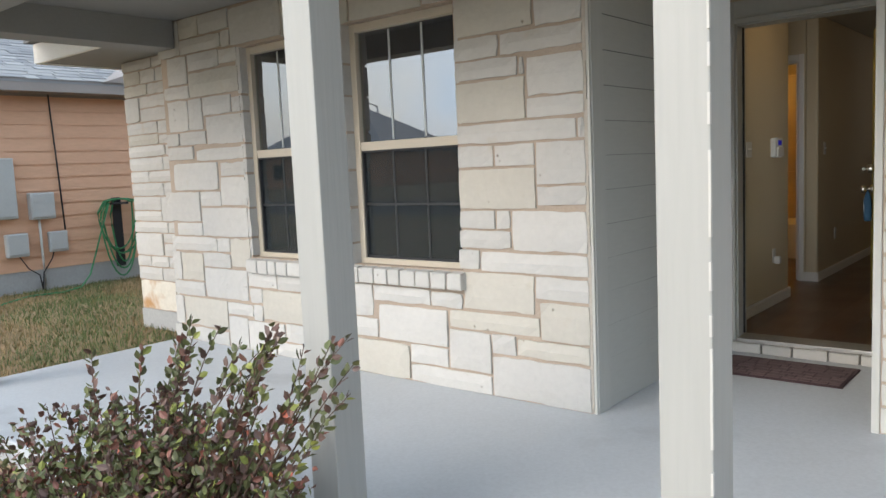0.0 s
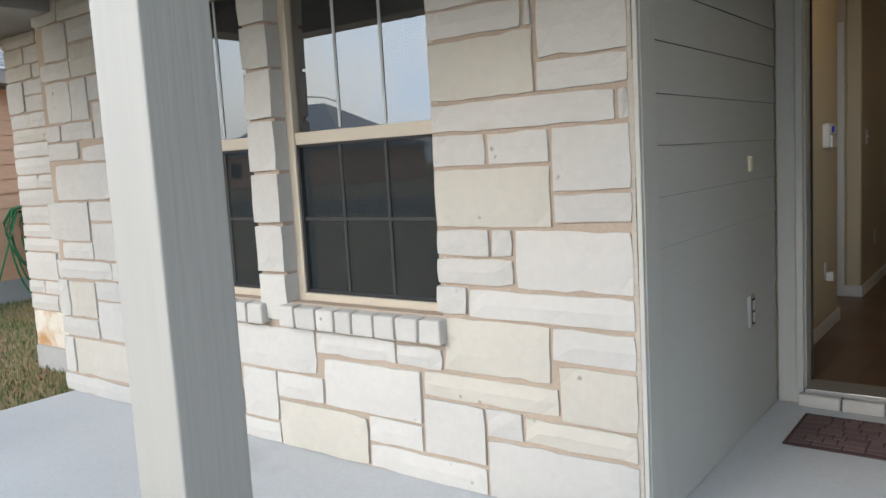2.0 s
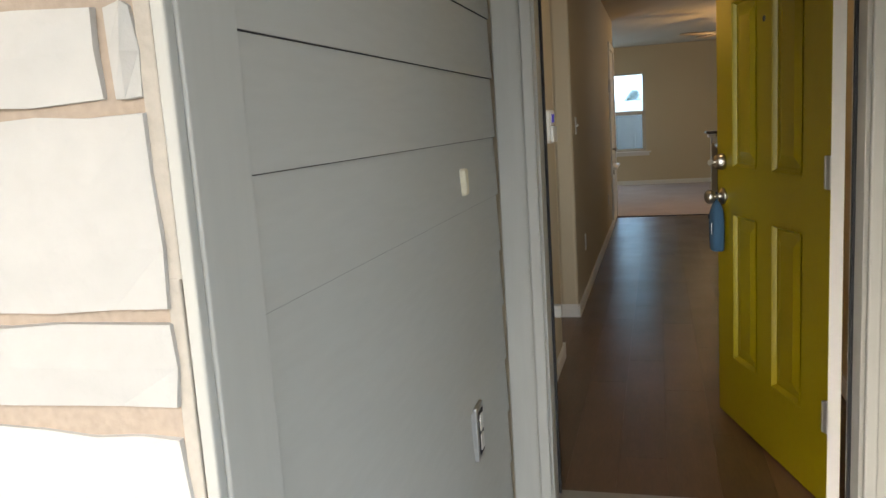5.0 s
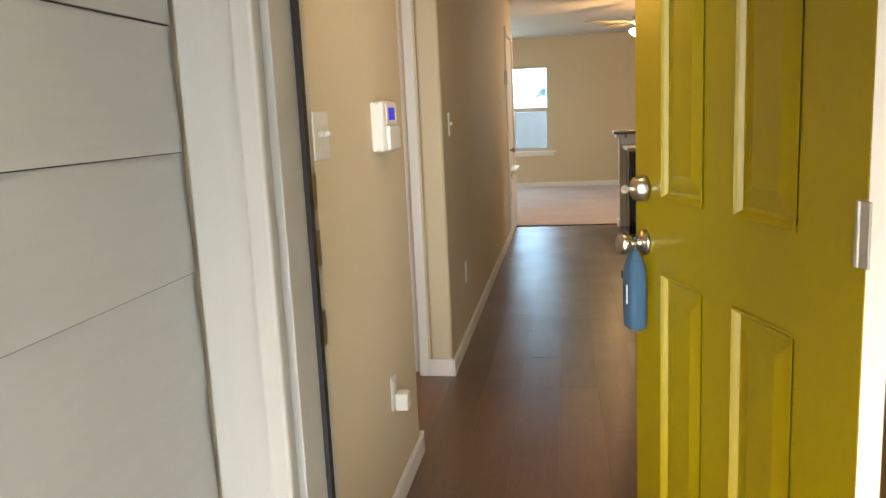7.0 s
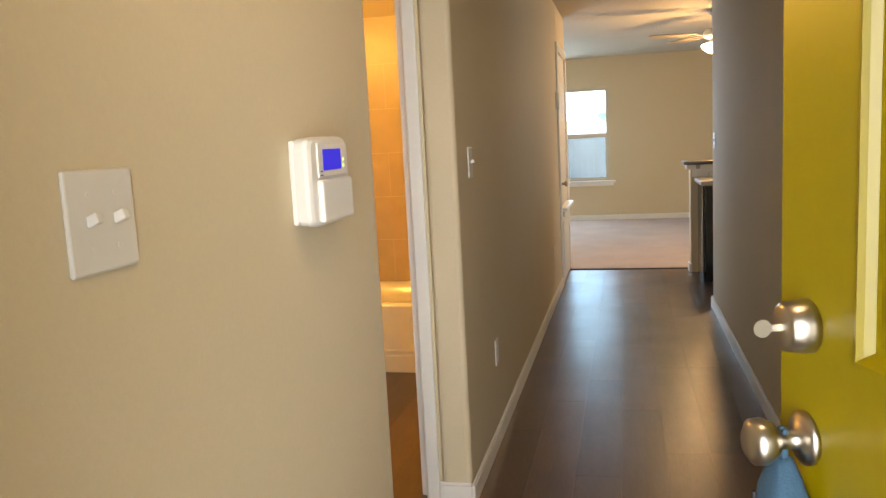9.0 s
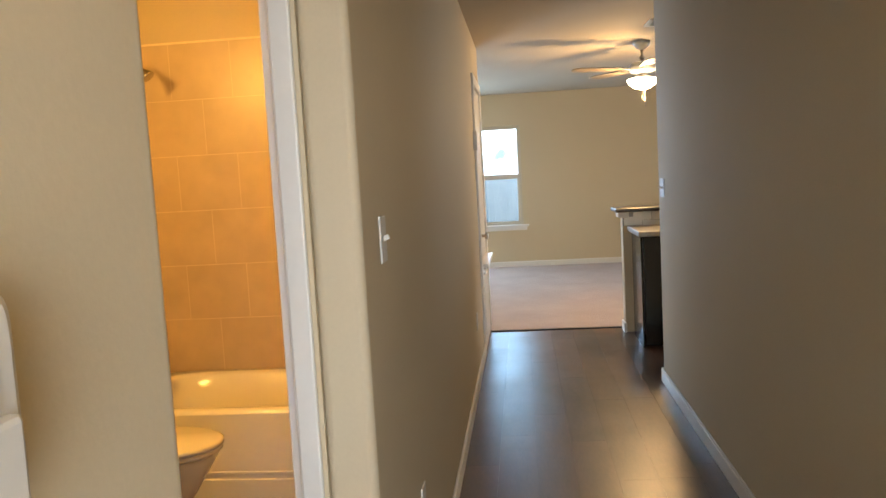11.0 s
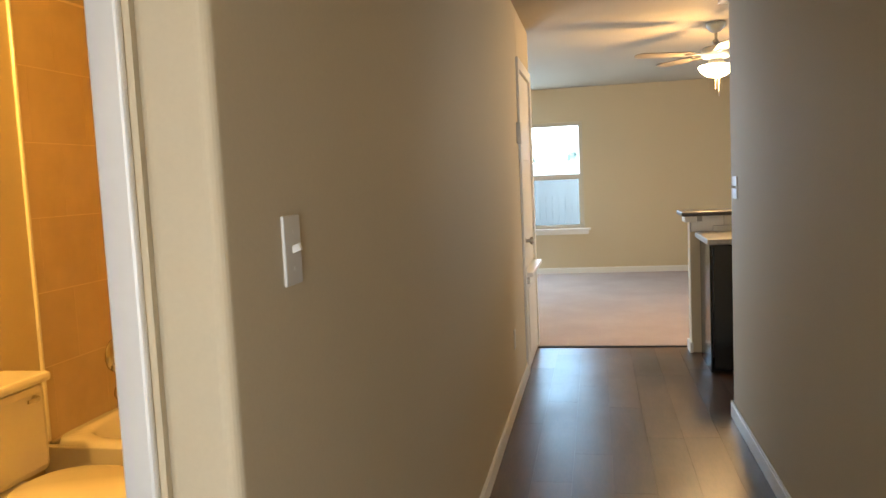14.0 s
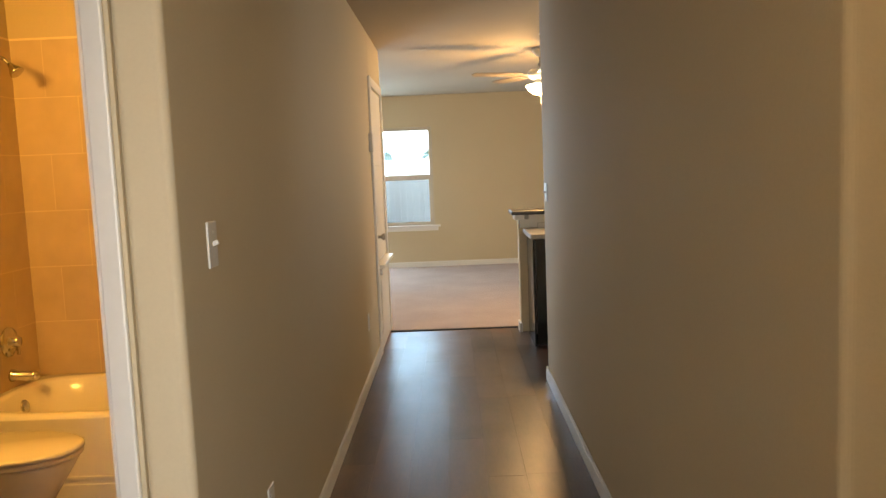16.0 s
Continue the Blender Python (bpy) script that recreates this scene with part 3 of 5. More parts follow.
for zc in (0.945, 1.085, 1.178):
    pbox("strike_plate", NICKEL, frame_1, (JL, JL + 0.003, 5.192, 5.228, zc - 0.03, zc + 0.03), bevel=0.001)
sill = structure(empty("door_sill", (-1.3, 4.95, PORCH), "worn white brick step with metal threshold", "door sill"), "worn white brick step with metal threshold", "door sill")
xb = JL - 0.03
for wv in (0.20, 0.19, 0.21, 0.18, 0.197):
    pbox("sill_brick", CREAM, sill, (xb + 0.004, xb + wv - 0.004, 4.995, 5.08, PORCH, -0.012), bevel=0.008)
    xb += wv
pbox("threshold", STEEL, sill, (JL, JR, 5.03, 5.22, -0.012, 0.012), bevel=0.004)

door = empty("front_door", (JR, 5.112, 0), "bright yellow six-panel front door standing open", "door")
DW, DT = 0.908, 0.045
# leaf built closed, along -x from its hinge, outer face towards -y
cols = ((-0.745, -0.525), (-0.395, -0.175))
rows_z = ((0.28, 0.885), (1.065, 1.70), (1.79, 1.92))
bm = bmesh.new()
box(bm, -DW + 0.01, -0.01, 0.012, DT - 0.012, 0.02, 2.03)
for x0, x1 in ((-DW, -0.745), (-0.525, -0.395), (-0.175, 0.0)):
    box(bm, x0, x1, 0, DT, 0.012, 2.04)
for x0, x1 in cols:
    for z0, z1 in ((0.012, 0.28), (0.885, 1.065), (1.70, 1.79), (1.92, 2.04)):
        box(bm, x0, x1, 0, DT, z0, z1)
leaf = part("leaf", bm, YELLOW, door)
for x0, x1 in cols:
    for z0, z1 in rows_z:
        for side in (0, 1):
            bm = bmesh.new()
            rings = []
            # bead, sunk channel, bevel and raised field
            for ins, dep in ((0.0, -0.003), (0.005, -0.004), (0.010, 0.002), (0.016, 0.011), (0.024, 0.0115), (0.060, 0.003), (0.064, 0.002)):
                yv = dep if side == 0 else DT - dep
                rings.append([bm.verts.new((a, yv, b)) for a, b in ((x0 + ins, z0 + ins), (x1 - ins, z0 + ins), (x1 - ins, z1 - ins), (x0 + ins, z1 - ins))])
            for r0, r1 in zip(rings, rings[1:]):
                for k in range(4):
                    bm.faces.new((r0[k], r0[(k + 1) % 4], r1[(k + 1) % 4], r1[k]))
            bm.faces.new(rings[-1])
            part("door_panel", bm, YELLOW, door)


def facing(x, y, z, s):
    """The pose of a turned piece whose axis points out of the leaf."""
    return Matrix.Translation((x, y, z)) @ Matrix.Rotation(radians(90) * -s, 4, "X")


for side, s in ((0.0, -1), (DT, 1)):
    bm = bmesh.new()
    lathe(bm, [(0.033, 0), (0.033, 0.006), (0.026, 0.011), (0.013, 0.014), (0.012, 0.035), (0.022, 0.042), (0.029, 0.055), (0.028, 0.068), (0.018, 0.075)], n=28, m=facing(-DW + 0.065, side, 0.945, s))
    part("door_knob", bm, NICKEL, door, "satin nickel round knob", True)
    bm = bmesh.new()
    lathe(bm, [(0.033, 0), (0.033, 0.010), (0.029, 0.030), (0.024, 0.034)] if s < 0 else [(0.03, 0), (0.03, 0.006), (0.012, 0.012), (0.012, 0.02)], n=28, m=facing(-DW + 0.065, side, 1.085, s))
    bolt = part("deadbolt", bm, NICKEL, door, "satin nickel deadbolt", True)
    if s < 0:
        bm = bmesh.new()
        box(bm, -DW + 0.0640, -DW + 0.0660, -0.050, -0.030, 1.081, 1.089)
        lathe(bm, [(0.011, -0.001), (0.011, 0.001)], n=16, m=Matrix.Translation((-DW + 0.065, -0.056, 1.085)) @ Matrix.Rotation(radians(90), 4, "Y"))
        part("key", bm, NICKEL, bolt, "key left in the deadbolt")
bm = bmesh.new()
box(bm, -DW - 0.0015, -DW + 0.001, 0.008, 0.037, 0.915, 0.975)
box(bm, -DW - 0.0015, -DW + 0.001, 0.008, 0.037, 1.055, 1.115)
part("latch_plate", bm, NICKEL, door)
for zc in (0.32, 1.09, 1.83):
    bm = bmesh.new()
    box(bm, -0.003, 0.0012, -0.012, 0.035, zc - 0.05, zc + 0.05, bevel=0.001)
    box(bm, 0.001, 0.028, -0.016, -0.012, zc - 0.05, zc + 0.05, bevel=0.001)
    tube(bm, (0.002, -0.012, zc - 0.05), (0.002, -0.012, zc + 0.05), 0.007, n=12)
    part("hinge", bm, STEEL, door, "grey steel hinge")
bm = bmesh.new()
box(bm, -0.0005, 0.0015, 0.002, DT - 0.002, 0.014, 2.038)
part("hinge_edge", bm, WHITE, door, "unpainted white door edge")
bm = bmesh.new()
lathe(bm, [(0.010, 0), (0.010, 0.002), (0.006, 0.004)], n=16, m=facing(-0.46, 0.0, 1.60, -1))
part("peephole", bm, DARK_RUBBER, door, "small dark peephole", True)
DOOR_TURN = -73.4
door.matrix_world = Matrix.Translation((JR - 0.062, 5.212, 0)) @ Matrix.Rotation(radians(DOOR_TURN), 4, "Z")

# soft blue pouch hung by its strap from the knob
pouch = empty("lock_box", (0, 0, 0), "blue fabric-covered lock box hanging from the door knob", "lock box")
bm = bmesh.new()
sec = [(0.0, 0.030, 0.018), (0.006, 0.036, 0.023), (0.05, 0.037, 0.025), (0.12, 0.037, 0.025), (0.16, 0.035, 0.023), (0.185, 0.024, 0.017), (0.198, 0.016, 0.012), (0.205, 0.012, 0.009)]
rings = []
for zc, a, b in sec:
    rings.append([bm.verts.new((a * math.copysign(abs(math.cos(q)) ** 0.6, math.cos(q)), b * math.copysign(abs(math.sin(q)) ** 0.6, math.sin(q)), zc)) for q in [2 * math.pi * k / 24 for k in range(24)]])
for a, b in zip(rings, rings[1:]):
    for k in range(24):
        bm.faces.new((a[k], a[(k + 1) % 24], b[(k + 1) % 24], b[k]))
bm.faces.new(rings[0][::-1])
bm.faces.new(rings[-1])
part("body", bm, BLUE, pouch, "", True)
bm = bmesh.new()
box(bm, -0.008, 0.008, -0.004, 0.004, 0.198, 0.242, bevel=0.003)
part("strap", bm, BLUE, pouch)
bm = bmesh.new()
box(bm, 0.010, 0.014, -0.0275, -0.024, 0.07, 0.12, bevel=0.001)
part("label_tab", bm, STEEL, pouch, "small grey label")
bm = bmesh.new()
box(bm, -0.030, -0.024, -0.0255, -0.021, 0.13, 0.15, bevel=0.001)
part("slot", bm, DARK_RUBBER, pouch)
knob_at = door.matrix_world @ Vector((-DW + 0.065, -0.030, 0.945))
pouch.matrix_world = Matrix.Translation(knob_at - Vector((0, 0, 0.226))) @ Matrix.Rotation(radians(DOOR_TURN), 4, "Z")

# door mat
mat_thing = empty("door_mat", (-1.39, 4.66, PORCH), "dark red rubber-backed door mat with stone pattern", "door mat")
pbox("base", MAT_RUBBER, mat_thing, (-1.745, -1.0, 4.44, 4.885, PORCH, PORCH + 0.010), bevel=0.004)
random.seed(11)
y = 4.455
while y < 4.85:
    hgt = random.uniform(0.035, 0.07)
    x = -1.73
    while x < -1.03:
        wv = random.uniform(0.05, 0.13)
        x1 = min(x + wv, -1.015)
        bm = bmesh.new()
        box(bm, x + 0.004, x1 - 0.004, y + 0.004, min(y + hgt, 4.872) - 0.004, PORCH + 0.0095, PORCH + 0.0135, bevel=0.002)
        under("pattern_stone", bm, MAT_STONE, mat_thing)
        x += wv
    y += hgt

# eave of the house side
eave = structure(empty("eave", (-6.6, 3.4, 2.36), "grey soffit with white fascia board", "eave"), "grey soffit with white fascia board", "eave")
pbox("foundation", CONCRETE, side_stone, (-7.20, -5.772, 3.818, 3.84, -0.5, -0.022), bevel=0.004, label="grey concrete footing")
pbox("soffit", BEAM, eave, (-7.55, -5.77, 3.22, 4.6, 2.36, 2.38))
pbox("fascia", FASCIA, eave, (-7.55, -5.77, 3.18, 3.22, 2.35, 2.53), (-7.59, -7.55, 3.18, 12, 2.35, 2.53), bevel=0.003)
pbox("eave_shingles", SHINGLE, eave, (-7.64, -5.7, 3.12, 4.6, 2.54, 2.56))

# neighbouring house
NX = -11.0
house = empty("neighbour_house", (NX, 6, -0.2), "orange-tan lap-sided house with grey shingle roof", "house")
pbox("foundation_wall", CONCRETE, house, (NX - 6, NX + 0.01, 1.5, 16, -0.6, 0.10), bevel=0.01)
pbox("core_wall", N_SIDING, house, (NX - 6, NX - 0.012, 1.5, 16, 0.10, 2.6))
z = 0.10
while z < 2.42:
    bm = bmesh.new()
    hi = min(z + 0.178, 2.45)
    vs = [bm.verts.new(c) for c in ((NX - 0.012, 1.5, z - 0.015), (NX + 0.018, 1.5, z - 0.015), (NX, 1.5, hi), (NX - 0.012, 1.5, hi), (NX - 0.012, 16, z - 0.015), (NX + 0.018, 16, z - 0.015), (NX, 16, hi), (NX - 0.012, 16, hi))]
    for f in ((0, 1, 2, 3), (7, 6, 5, 4), (0, 4, 5, 1), (1, 5, 6, 2), (2, 6, 7, 3), (3, 7, 4, 0)):
        bm.faces.new([vs[i] for i in f])
    under("siding_board", bm, N_SIDING, house)
    z += 0.178
pbox("frieze", N_TRIM, house, (NX - 0.012, NX + 0.02, 1.5, 16, 2.42, 2.46))
pbox("soffit", N_TRIM, house, (NX - 0.01, NX + 0.42, 1.1, 16.4, 2.455, 2.47))
pbox("fascia", N_TRIM, house, (NX + 0.42, NX + 0.455, 1.1, 16.4, 2.44, 2.60), bevel=0.003)
roof = pbox("roof_deck", SHINGLE, house, (NX + 0.40, NX + 0.44, 1.1, 16.4, 2.598, 2.606))
bm = bmesh.new()
pitch = 0.42
for k in range(26):
    x = NX + 0.47 - k * 0.14
    z = 2.60 + k * 0.14 * pitch
    y = 1.1 - random.random() * 0.3
    while y < 16.4:
        wv = random.choice((0.17, 0.24, 0.31, 0.36))
        lift = random.choice((0.004, 0.008, 0.013))
        q = [bm.verts.new(c) for c in ((x, y + 0.004, z + lift - 0.012), (x, y + wv - 0.004, z + lift - 0.012), (x, y + wv - 0.004, z + lift), (x, y + 0.004, z + lift), (x - 0.16, y + 0.004, z + 0.16 * pitch), (x - 0.16, y + wv - 0.004, z + 0.16 * pitch))]
        for f in ((0, 1, 2, 3), (3, 2, 5, 4)):
            bm.faces.new([q[i] for i in f])
        y += wv
for k in range(25):
    x, z = NX + 0.46 - k * 0.14, 2.585 + k * 0.14 * pitch
    box(bm, x - 0.16, x, 1.1, 16.4, z - 0.03, z)
sh = under("roof", bm, island_mat("shingle_tabs", [(0.0, (0.24, 0.238, 0.24)), (0.35, (0.28, 0.275, 0.27)), (0.65, (0.20, 0.20, 0.205)), (0.85, (0.32, 0.315, 0.31))], 0.95), house, "weathered grey shingles")
sh["kind"] = "stuff"
pbox("roof_back", SHINGLE, house, (NX - 5.5, NX - 3.0, 1.1, 16.4, 3.9, 4.0))
# projecting gable return seen beside the eave
bm = bmesh.new()
vs = [bm.verts.new(c) for c in ((NX + 0.5, 5.35, 2.60), (NX + 0.5, 9.5, 2.60), (NX + 0.5, 9.5, 4.0), (NX - 2.5, 9.5, 4.3), (NX - 0.2, 6.6, 3.15), (NX - 0.3, 5.35, 2.66))]
bm.faces.new((vs[0], vs[1], vs[2]))
bm.faces.new((vs[0], vs[2], vs[4]))
bm.faces.new((vs[2], vs[3], vs[4]))
bm.faces.new((vs[0], vs[4], vs[5]))
under("roof_valley", bm, N_TRIM, house)


def utility(name, label, y0, y1, z0, z1, d, lid=True):
    e = empty(name, (NX + 0.01, (y0 + y1) / 2, z0), label, "utility box")
    pbox("case", UTILITY, e, (NX + 0.012, NX + d, y0, y1, z0, z1), bevel=0.015)
    if lid:
        pbox("lid", UTILITY, e, (NX + d - 0.004, NX + d + 0.012, y0 + 0.012, y1 - 0.012, z0 + 0.03, z1 - 0.012), bevel=0.008)
    return e


meter = utility("meter_box", "grey rounded utility box on the siding", 4.38, 4.70, 0.77, 1.13, 0.13)
utility("junction_box", "small pale utility box on the siding", 4.04, 4.32, 0.29, 0.60, 0.11)
utility("telephone_box", "small pale grey utility box with dark cables", 4.60, 4.85, 0.31, 0.59, 0.09)
utility("breaker_panel", "large blue-grey electrical panel on the siding", 3.55, 4.22, 0.80, 1.60, 0.12)
sweep("conduit", [(NX + 0.05, 4.50, 0.79), (NX + 0.05, 4.505, 0.2), (NX + 0.05, 4.50, -0.21)], 0.017, PLASTIC, meter, "pale conduit into the ground")
sweep("cable", [(NX + 0.045, 4.84, 0.60), (NX + 0.035, 4.82, 1.4), (NX + 0.03, 4.79, 2.30), (NX + 0.03, 4.785, 2.45)], 0.011, DARK_RUBBER, house, "dark cable along the siding")
sweep("cable", [(NX + 0.05, 4.66, 0.33), (NX + 0.06, 4.62, 0.22), (NX + 0.05, 4.5, 0.05), (NX + 0.05, 4.46, -0.2)], 0.008, DARK_RUBBER, house)
sweep("cable", [(NX + 0.05, 4.2, 0.30), (NX + 0.06, 4.3, 0.12), (NX + 0.05, 4.44, 0.02), (NX + 0.05, 4.47, -0.2)], 0.008, DARK_RUBBER, house)

hose = empty("garden_hose", (NX + 0.1, 5.6, -0.2), "green garden hose coiled on a wall hanger", "garden hose")
pbox("hanger", DARK_RUBBER, hose, (NX + 0.012, NX + 0.05, 5.55, 5.68, 0.0, 1.0), (NX + 0.05, NX + 0.16, 5.50, 5.74, 0.90, 0.93), bevel=0.006)
random.seed(5)
for k in range(6):
    w, lo, c = random.uniform(0.15, 0.33), random.uniform(-0.14, 0.30), 5.60 + random.uniform(-0.05, 0.04)
    pts = []
    for j in range(33):
        a = 2 * math.pi * j / 32
        r = w * (0.75 if math.sin(a) > 0 else 1.1)
        zz = 0.93 + 0.05 * math.sin(a) if math.sin(a) > 0 else 0.93 + (0.93 - lo) * math.sin(a)
        pts.append((NX + 0.10 + 0.012 * k, c + r * math.cos(a), max(zz, -0.18)))
    sweep("coil", pts, 0.012, HOSE, hose)
sweep("tail", [(NX + 0.14, 5.45, 0.93), (NX + 0.16, 5.28, 0.5), (NX + 0.22, 5.05, -0.05), (NX + 0.35, 4.85, -0.185), (NX + 0.6, 4.5, -0.19), (NX + 0.5, 4.1, -0.19), (NX + 0.9, 3.6, -0.19)], 0.012, HOSE, hose)

# across the street, seen in the window panes
structure(boxes("road", ASPHALT, (-90, 90, -19, -11, -0.5, -0.205)), "asphalt residential street", "road")
for hx, hw, hy, rz in ((-53, 9.0, -39, 6.9), (-31, 8.0, -56, 5.6), (-12, 7.0, -60, 5.4), (8, 7.0, -60, 5.5)):
    e = empty("far_house", (hx, hy - 3, -0.2), "low brick house with dark roof across the street", "house", "houses across the street")
    pbox("wall", N_SIDING, e, (hx - hw, hx + hw, hy - 10, hy, -0.3, 2.7))
    bm = bmesh.new()
    q = [bm.verts.new(c) for c in ((hx - hw - 0.5, hy + 0.5, 2.6), (hx + hw + 0.5, hy + 0.5, 2.6), (hx + hw + 0.5, hy - 10.5, 2.6), (hx - hw - 0.5, hy - 10.5, 2.6), (hx - hw * 0.2, hy - 5, rz), (hx + hw * 0.2, hy - 5, rz))]
    for f in ((0, 1, 5, 4), (1, 2, 5), (2, 3, 4, 5), (3, 0, 4), (3, 2, 1, 0)):
        bm.faces.new([q[i] for i in f])
    under("roof", bm, SHINGLE, e)
    for k in (-0.6, 0.1):
        pbox("window", GLASS_SCREEN, e, (hx + hw * k, hx + hw * k + 1.4, hy + 0.01, hy + 0.04, 0.7, 2.0))
slamp = empty("street_lamp", (-59.2, -54, -0.2), "tall grey street lamp with a curved arm", "street lamp")
sweep("pole", [(-59.2, -54, -0.3), (-59.2, -54, 6.0), (-59.2, -54, 8.0)], 0.10, STEEL, slamp)
sweep("arm", [(-59.2, -54, 7.9), (-60.1, -53.1, 8.45), (-62.0, -51.3, 8.7)], 0.07, STEEL, slamp)
pbox("lamp_head", STEEL, slamp, (-62.5, -61.7, -51.4, -51.1, 8.62, 8.78), bevel=0.03)


def tree(x, y, height, spread, seed):
    rnd = random.Random(seed)
    e = empty("street_tree", (x, y, -0.2), "broad-leaved street tree with dark green crown", "tree", "street trees")
    bm = bmesh.new()
    tube(bm, (x, y, -0.25), (x + 0.1, y, height * 0.45), 0.16, 0.09, 10)
    for k in range(9):
        a = rnd.uniform(0, 6.28)
        z0 = height * rnd.uniform(0.3, 0.6)
        tube(bm, (x, y, z0), (x + spread * 0.6 * math.cos(a), y + spread * 0.6 * math.sin(a), z0 + height * rnd.uniform(0.15, 0.4)), 0.06, 0.015, 6)
    under("trunk", bm, BARK, e)
    verts, faces = [], []
    for k in range(70):
        a, q = rnd.uniform(0, 6.28), rnd.random() ** 0.5
        zc = height * rnd.uniform(0.35, 1.0)
        taper = 1.0 - 0.75 * (zc / height - 0.35) / 0.65
        cx, cy = x + spread * q * taper * math.cos(a), y + spread * q * taper * math.sin(a)
        for j in range(45):
            p = Vector((cx + rnd.gauss(0, 0.28), cy + rnd.gauss(0, 0.28), zc + rnd.gauss(0, 0.22)))
            u, w = Vector((rnd.gauss(0, 1), rnd.gauss(0, 1), rnd.gauss(0, 1))).normalized() * 0.10, Vector((rnd.gauss(0, 1), rnd.gauss(0, 1), rnd.gauss(0, 1))).normalized() * 0.06
            b = len(verts)
            verts += [p - u, p + w, p + u, p - w]
            faces.append((b, b + 1, b + 2, b + 3))
    me = bpy.data.meshes.new("crown")
    me.from_pydata(verts, [], faces)
    me.materials.append(OAK)
    c = new("crown", me)
    c.parent = e
    bpy.context.view_layer.update()
    c.matrix_parent_inverse = e.matrix_world.inverted()
    c["kind"] = "stuff"


tree(-25.5, -9.9, 6.4, 1.7, 2)

# back garden: fence, neighbour's roof, trees
fence = structure(empty("fence", (-2, 24, -0.2), "weathered grey board fence behind the house", "fence"), "weathered grey board fence behind the house", "fence")
bm = bmesh.new()
box(bm, -0.068, 0.068, 0, 0.018, 0, 1.45, bevel=0.003)
board = part("board", bm, FENCE, fence)
board.matrix_basis = Matrix.Translation((-9, 0, 0))
for k in range(1, 115):
    o = new("board", board.data)
    o.parent = fence
    o.matrix_basis = Matrix.Translation((-9 + k * 0.14, random.uniform(0, 0.008), random.uniform(-0.01, 0.01)))
fh = empty("far_house", (-5, 66, -0.2), "pale-roofed low house beyond the fence", "house")
pbox("wall", FASCIA, fh, (-13, 5, 62.4, 69.6, -0.3, 1.15))
bm = bmesh.new()
q = [bm.verts.new(c) for c in ((-13.6, 61.8, 1.1), (5.6, 61.8, 1.1), (5.6, 70.2, 1.1), (-13.6, 70.2, 1.1), (-10, 66, 2.25), (1.5, 66, 2.25))]
for f in ((0, 1, 5, 4), (1, 2, 5), (2, 3, 4, 5), (3, 0, 4), (3, 2, 1, 0)):
    bm.faces.new([q[i] for i in f])
under("roof", bm, FASCIA, fh)
tree(-4.9, 140, 5.0, 2.6, 7)
tree(-12.4, 142, 4.7, 2.2, 8)
tree(-0.8, 138, 5.4, 3.0, 9)

# glowing panel behind the far gardens, added to strengthen the window's floor sheen
bm = bmesh.new()
box(bm, -160, 140, 230, 231, -2, 90)
structure(obj("backdrop_sky", bm, glow("backdrop_glow", (0.66, 0.84, 1.0), 1.7)), "glowing backdrop panel as hazy white sky beyond the gardens", "sky")

# ---- inside things ----


def switch_plate(y, z, toggles, x=-1.945, side=1, label="white toggle light switch plate on the wall", th=0.006):
    w = 0.035 + 0.023 * (toggles - 1)
    e = empty("light_switch", (x, y, z), label, "light switch", "light switches")
    xa, xb = (x, x + th * side) if side > 0 else (x - th, x)
    pbox("plate", PLASTIC, e, (xa, xb, y - w, y + w, z - 0.057, z + 0.057), bevel=0.003)
    for k in range(toggles):
        yc = y + (k - (toggles - 1) / 2) * 0.046
        bm = bmesh.new()
        box(bm, 0, 0.016, -0.005, 0.005, -0.006, 0.006, bevel=0.0015)
        for v in bm.verts:
            v.co = Matrix.Rotation(radians(-22), 3, "Y") @ v.co
            v.co = Vector((x + side * (th - 0.002 + v.co.x), yc + v.co.y, z + v.co.z))
        under("toggle", bm, PLASTIC, e)
        for dz in (-0.03, 0.03):
            bm = bmesh.new()
            tube(bm, (x + side * (th - 0.001), yc, z + dz), (x + side * (th + 0.0008), yc, z + dz), 0.003, n=10)
            under("screw", bm, PLASTIC, e)
    return e


def wall_outlet(y, z, x=-1.945, side=1):
    e = empty("wall_outlet", (x, y, z), "white wall outlet plate near the floor", "outlet", "wall outlets")
    xa, xb = (x, x + 0.006)
    pbox("plate", PLASTIC, e, (xa, xb, y - 0.035, y + 0.035, z - 0.057, z + 0.057), bevel=0.003)
    for dz in (-0.022, 0.022):
        pbox("socket", PLASTIC, e, (xb - 0.001, xb + 0.0015, y - 0.015, y + 0.015, z + dz - 0.014, z + dz + 0.014), bevel=0.001)
    return e


switch_plate(5.792, 1.257, 2, -1.945, label="white double toggle switch plate on the entry wall")
switch_plate(7.92, 1.243, 1, -1.945)
switch_plate(10.90, 1.235, 2, -0.76, -1, "white switch plate near the hall corner")
wall_outlet(8.33, 0.40)
wall_outlet(11.2, 0.40)
ent = wall_outlet(6.38, 0.40, -1.945)
plug = empty("plug_adapter", (-1.93, 6.40, 0.37), "small white plug-in adapter in the outlet", "adapter")
pbox("body", PLASTIC, plug, (-1.939, -1.895, 6.37, 6.42, 0.335, 0.395), bevel=0.006)

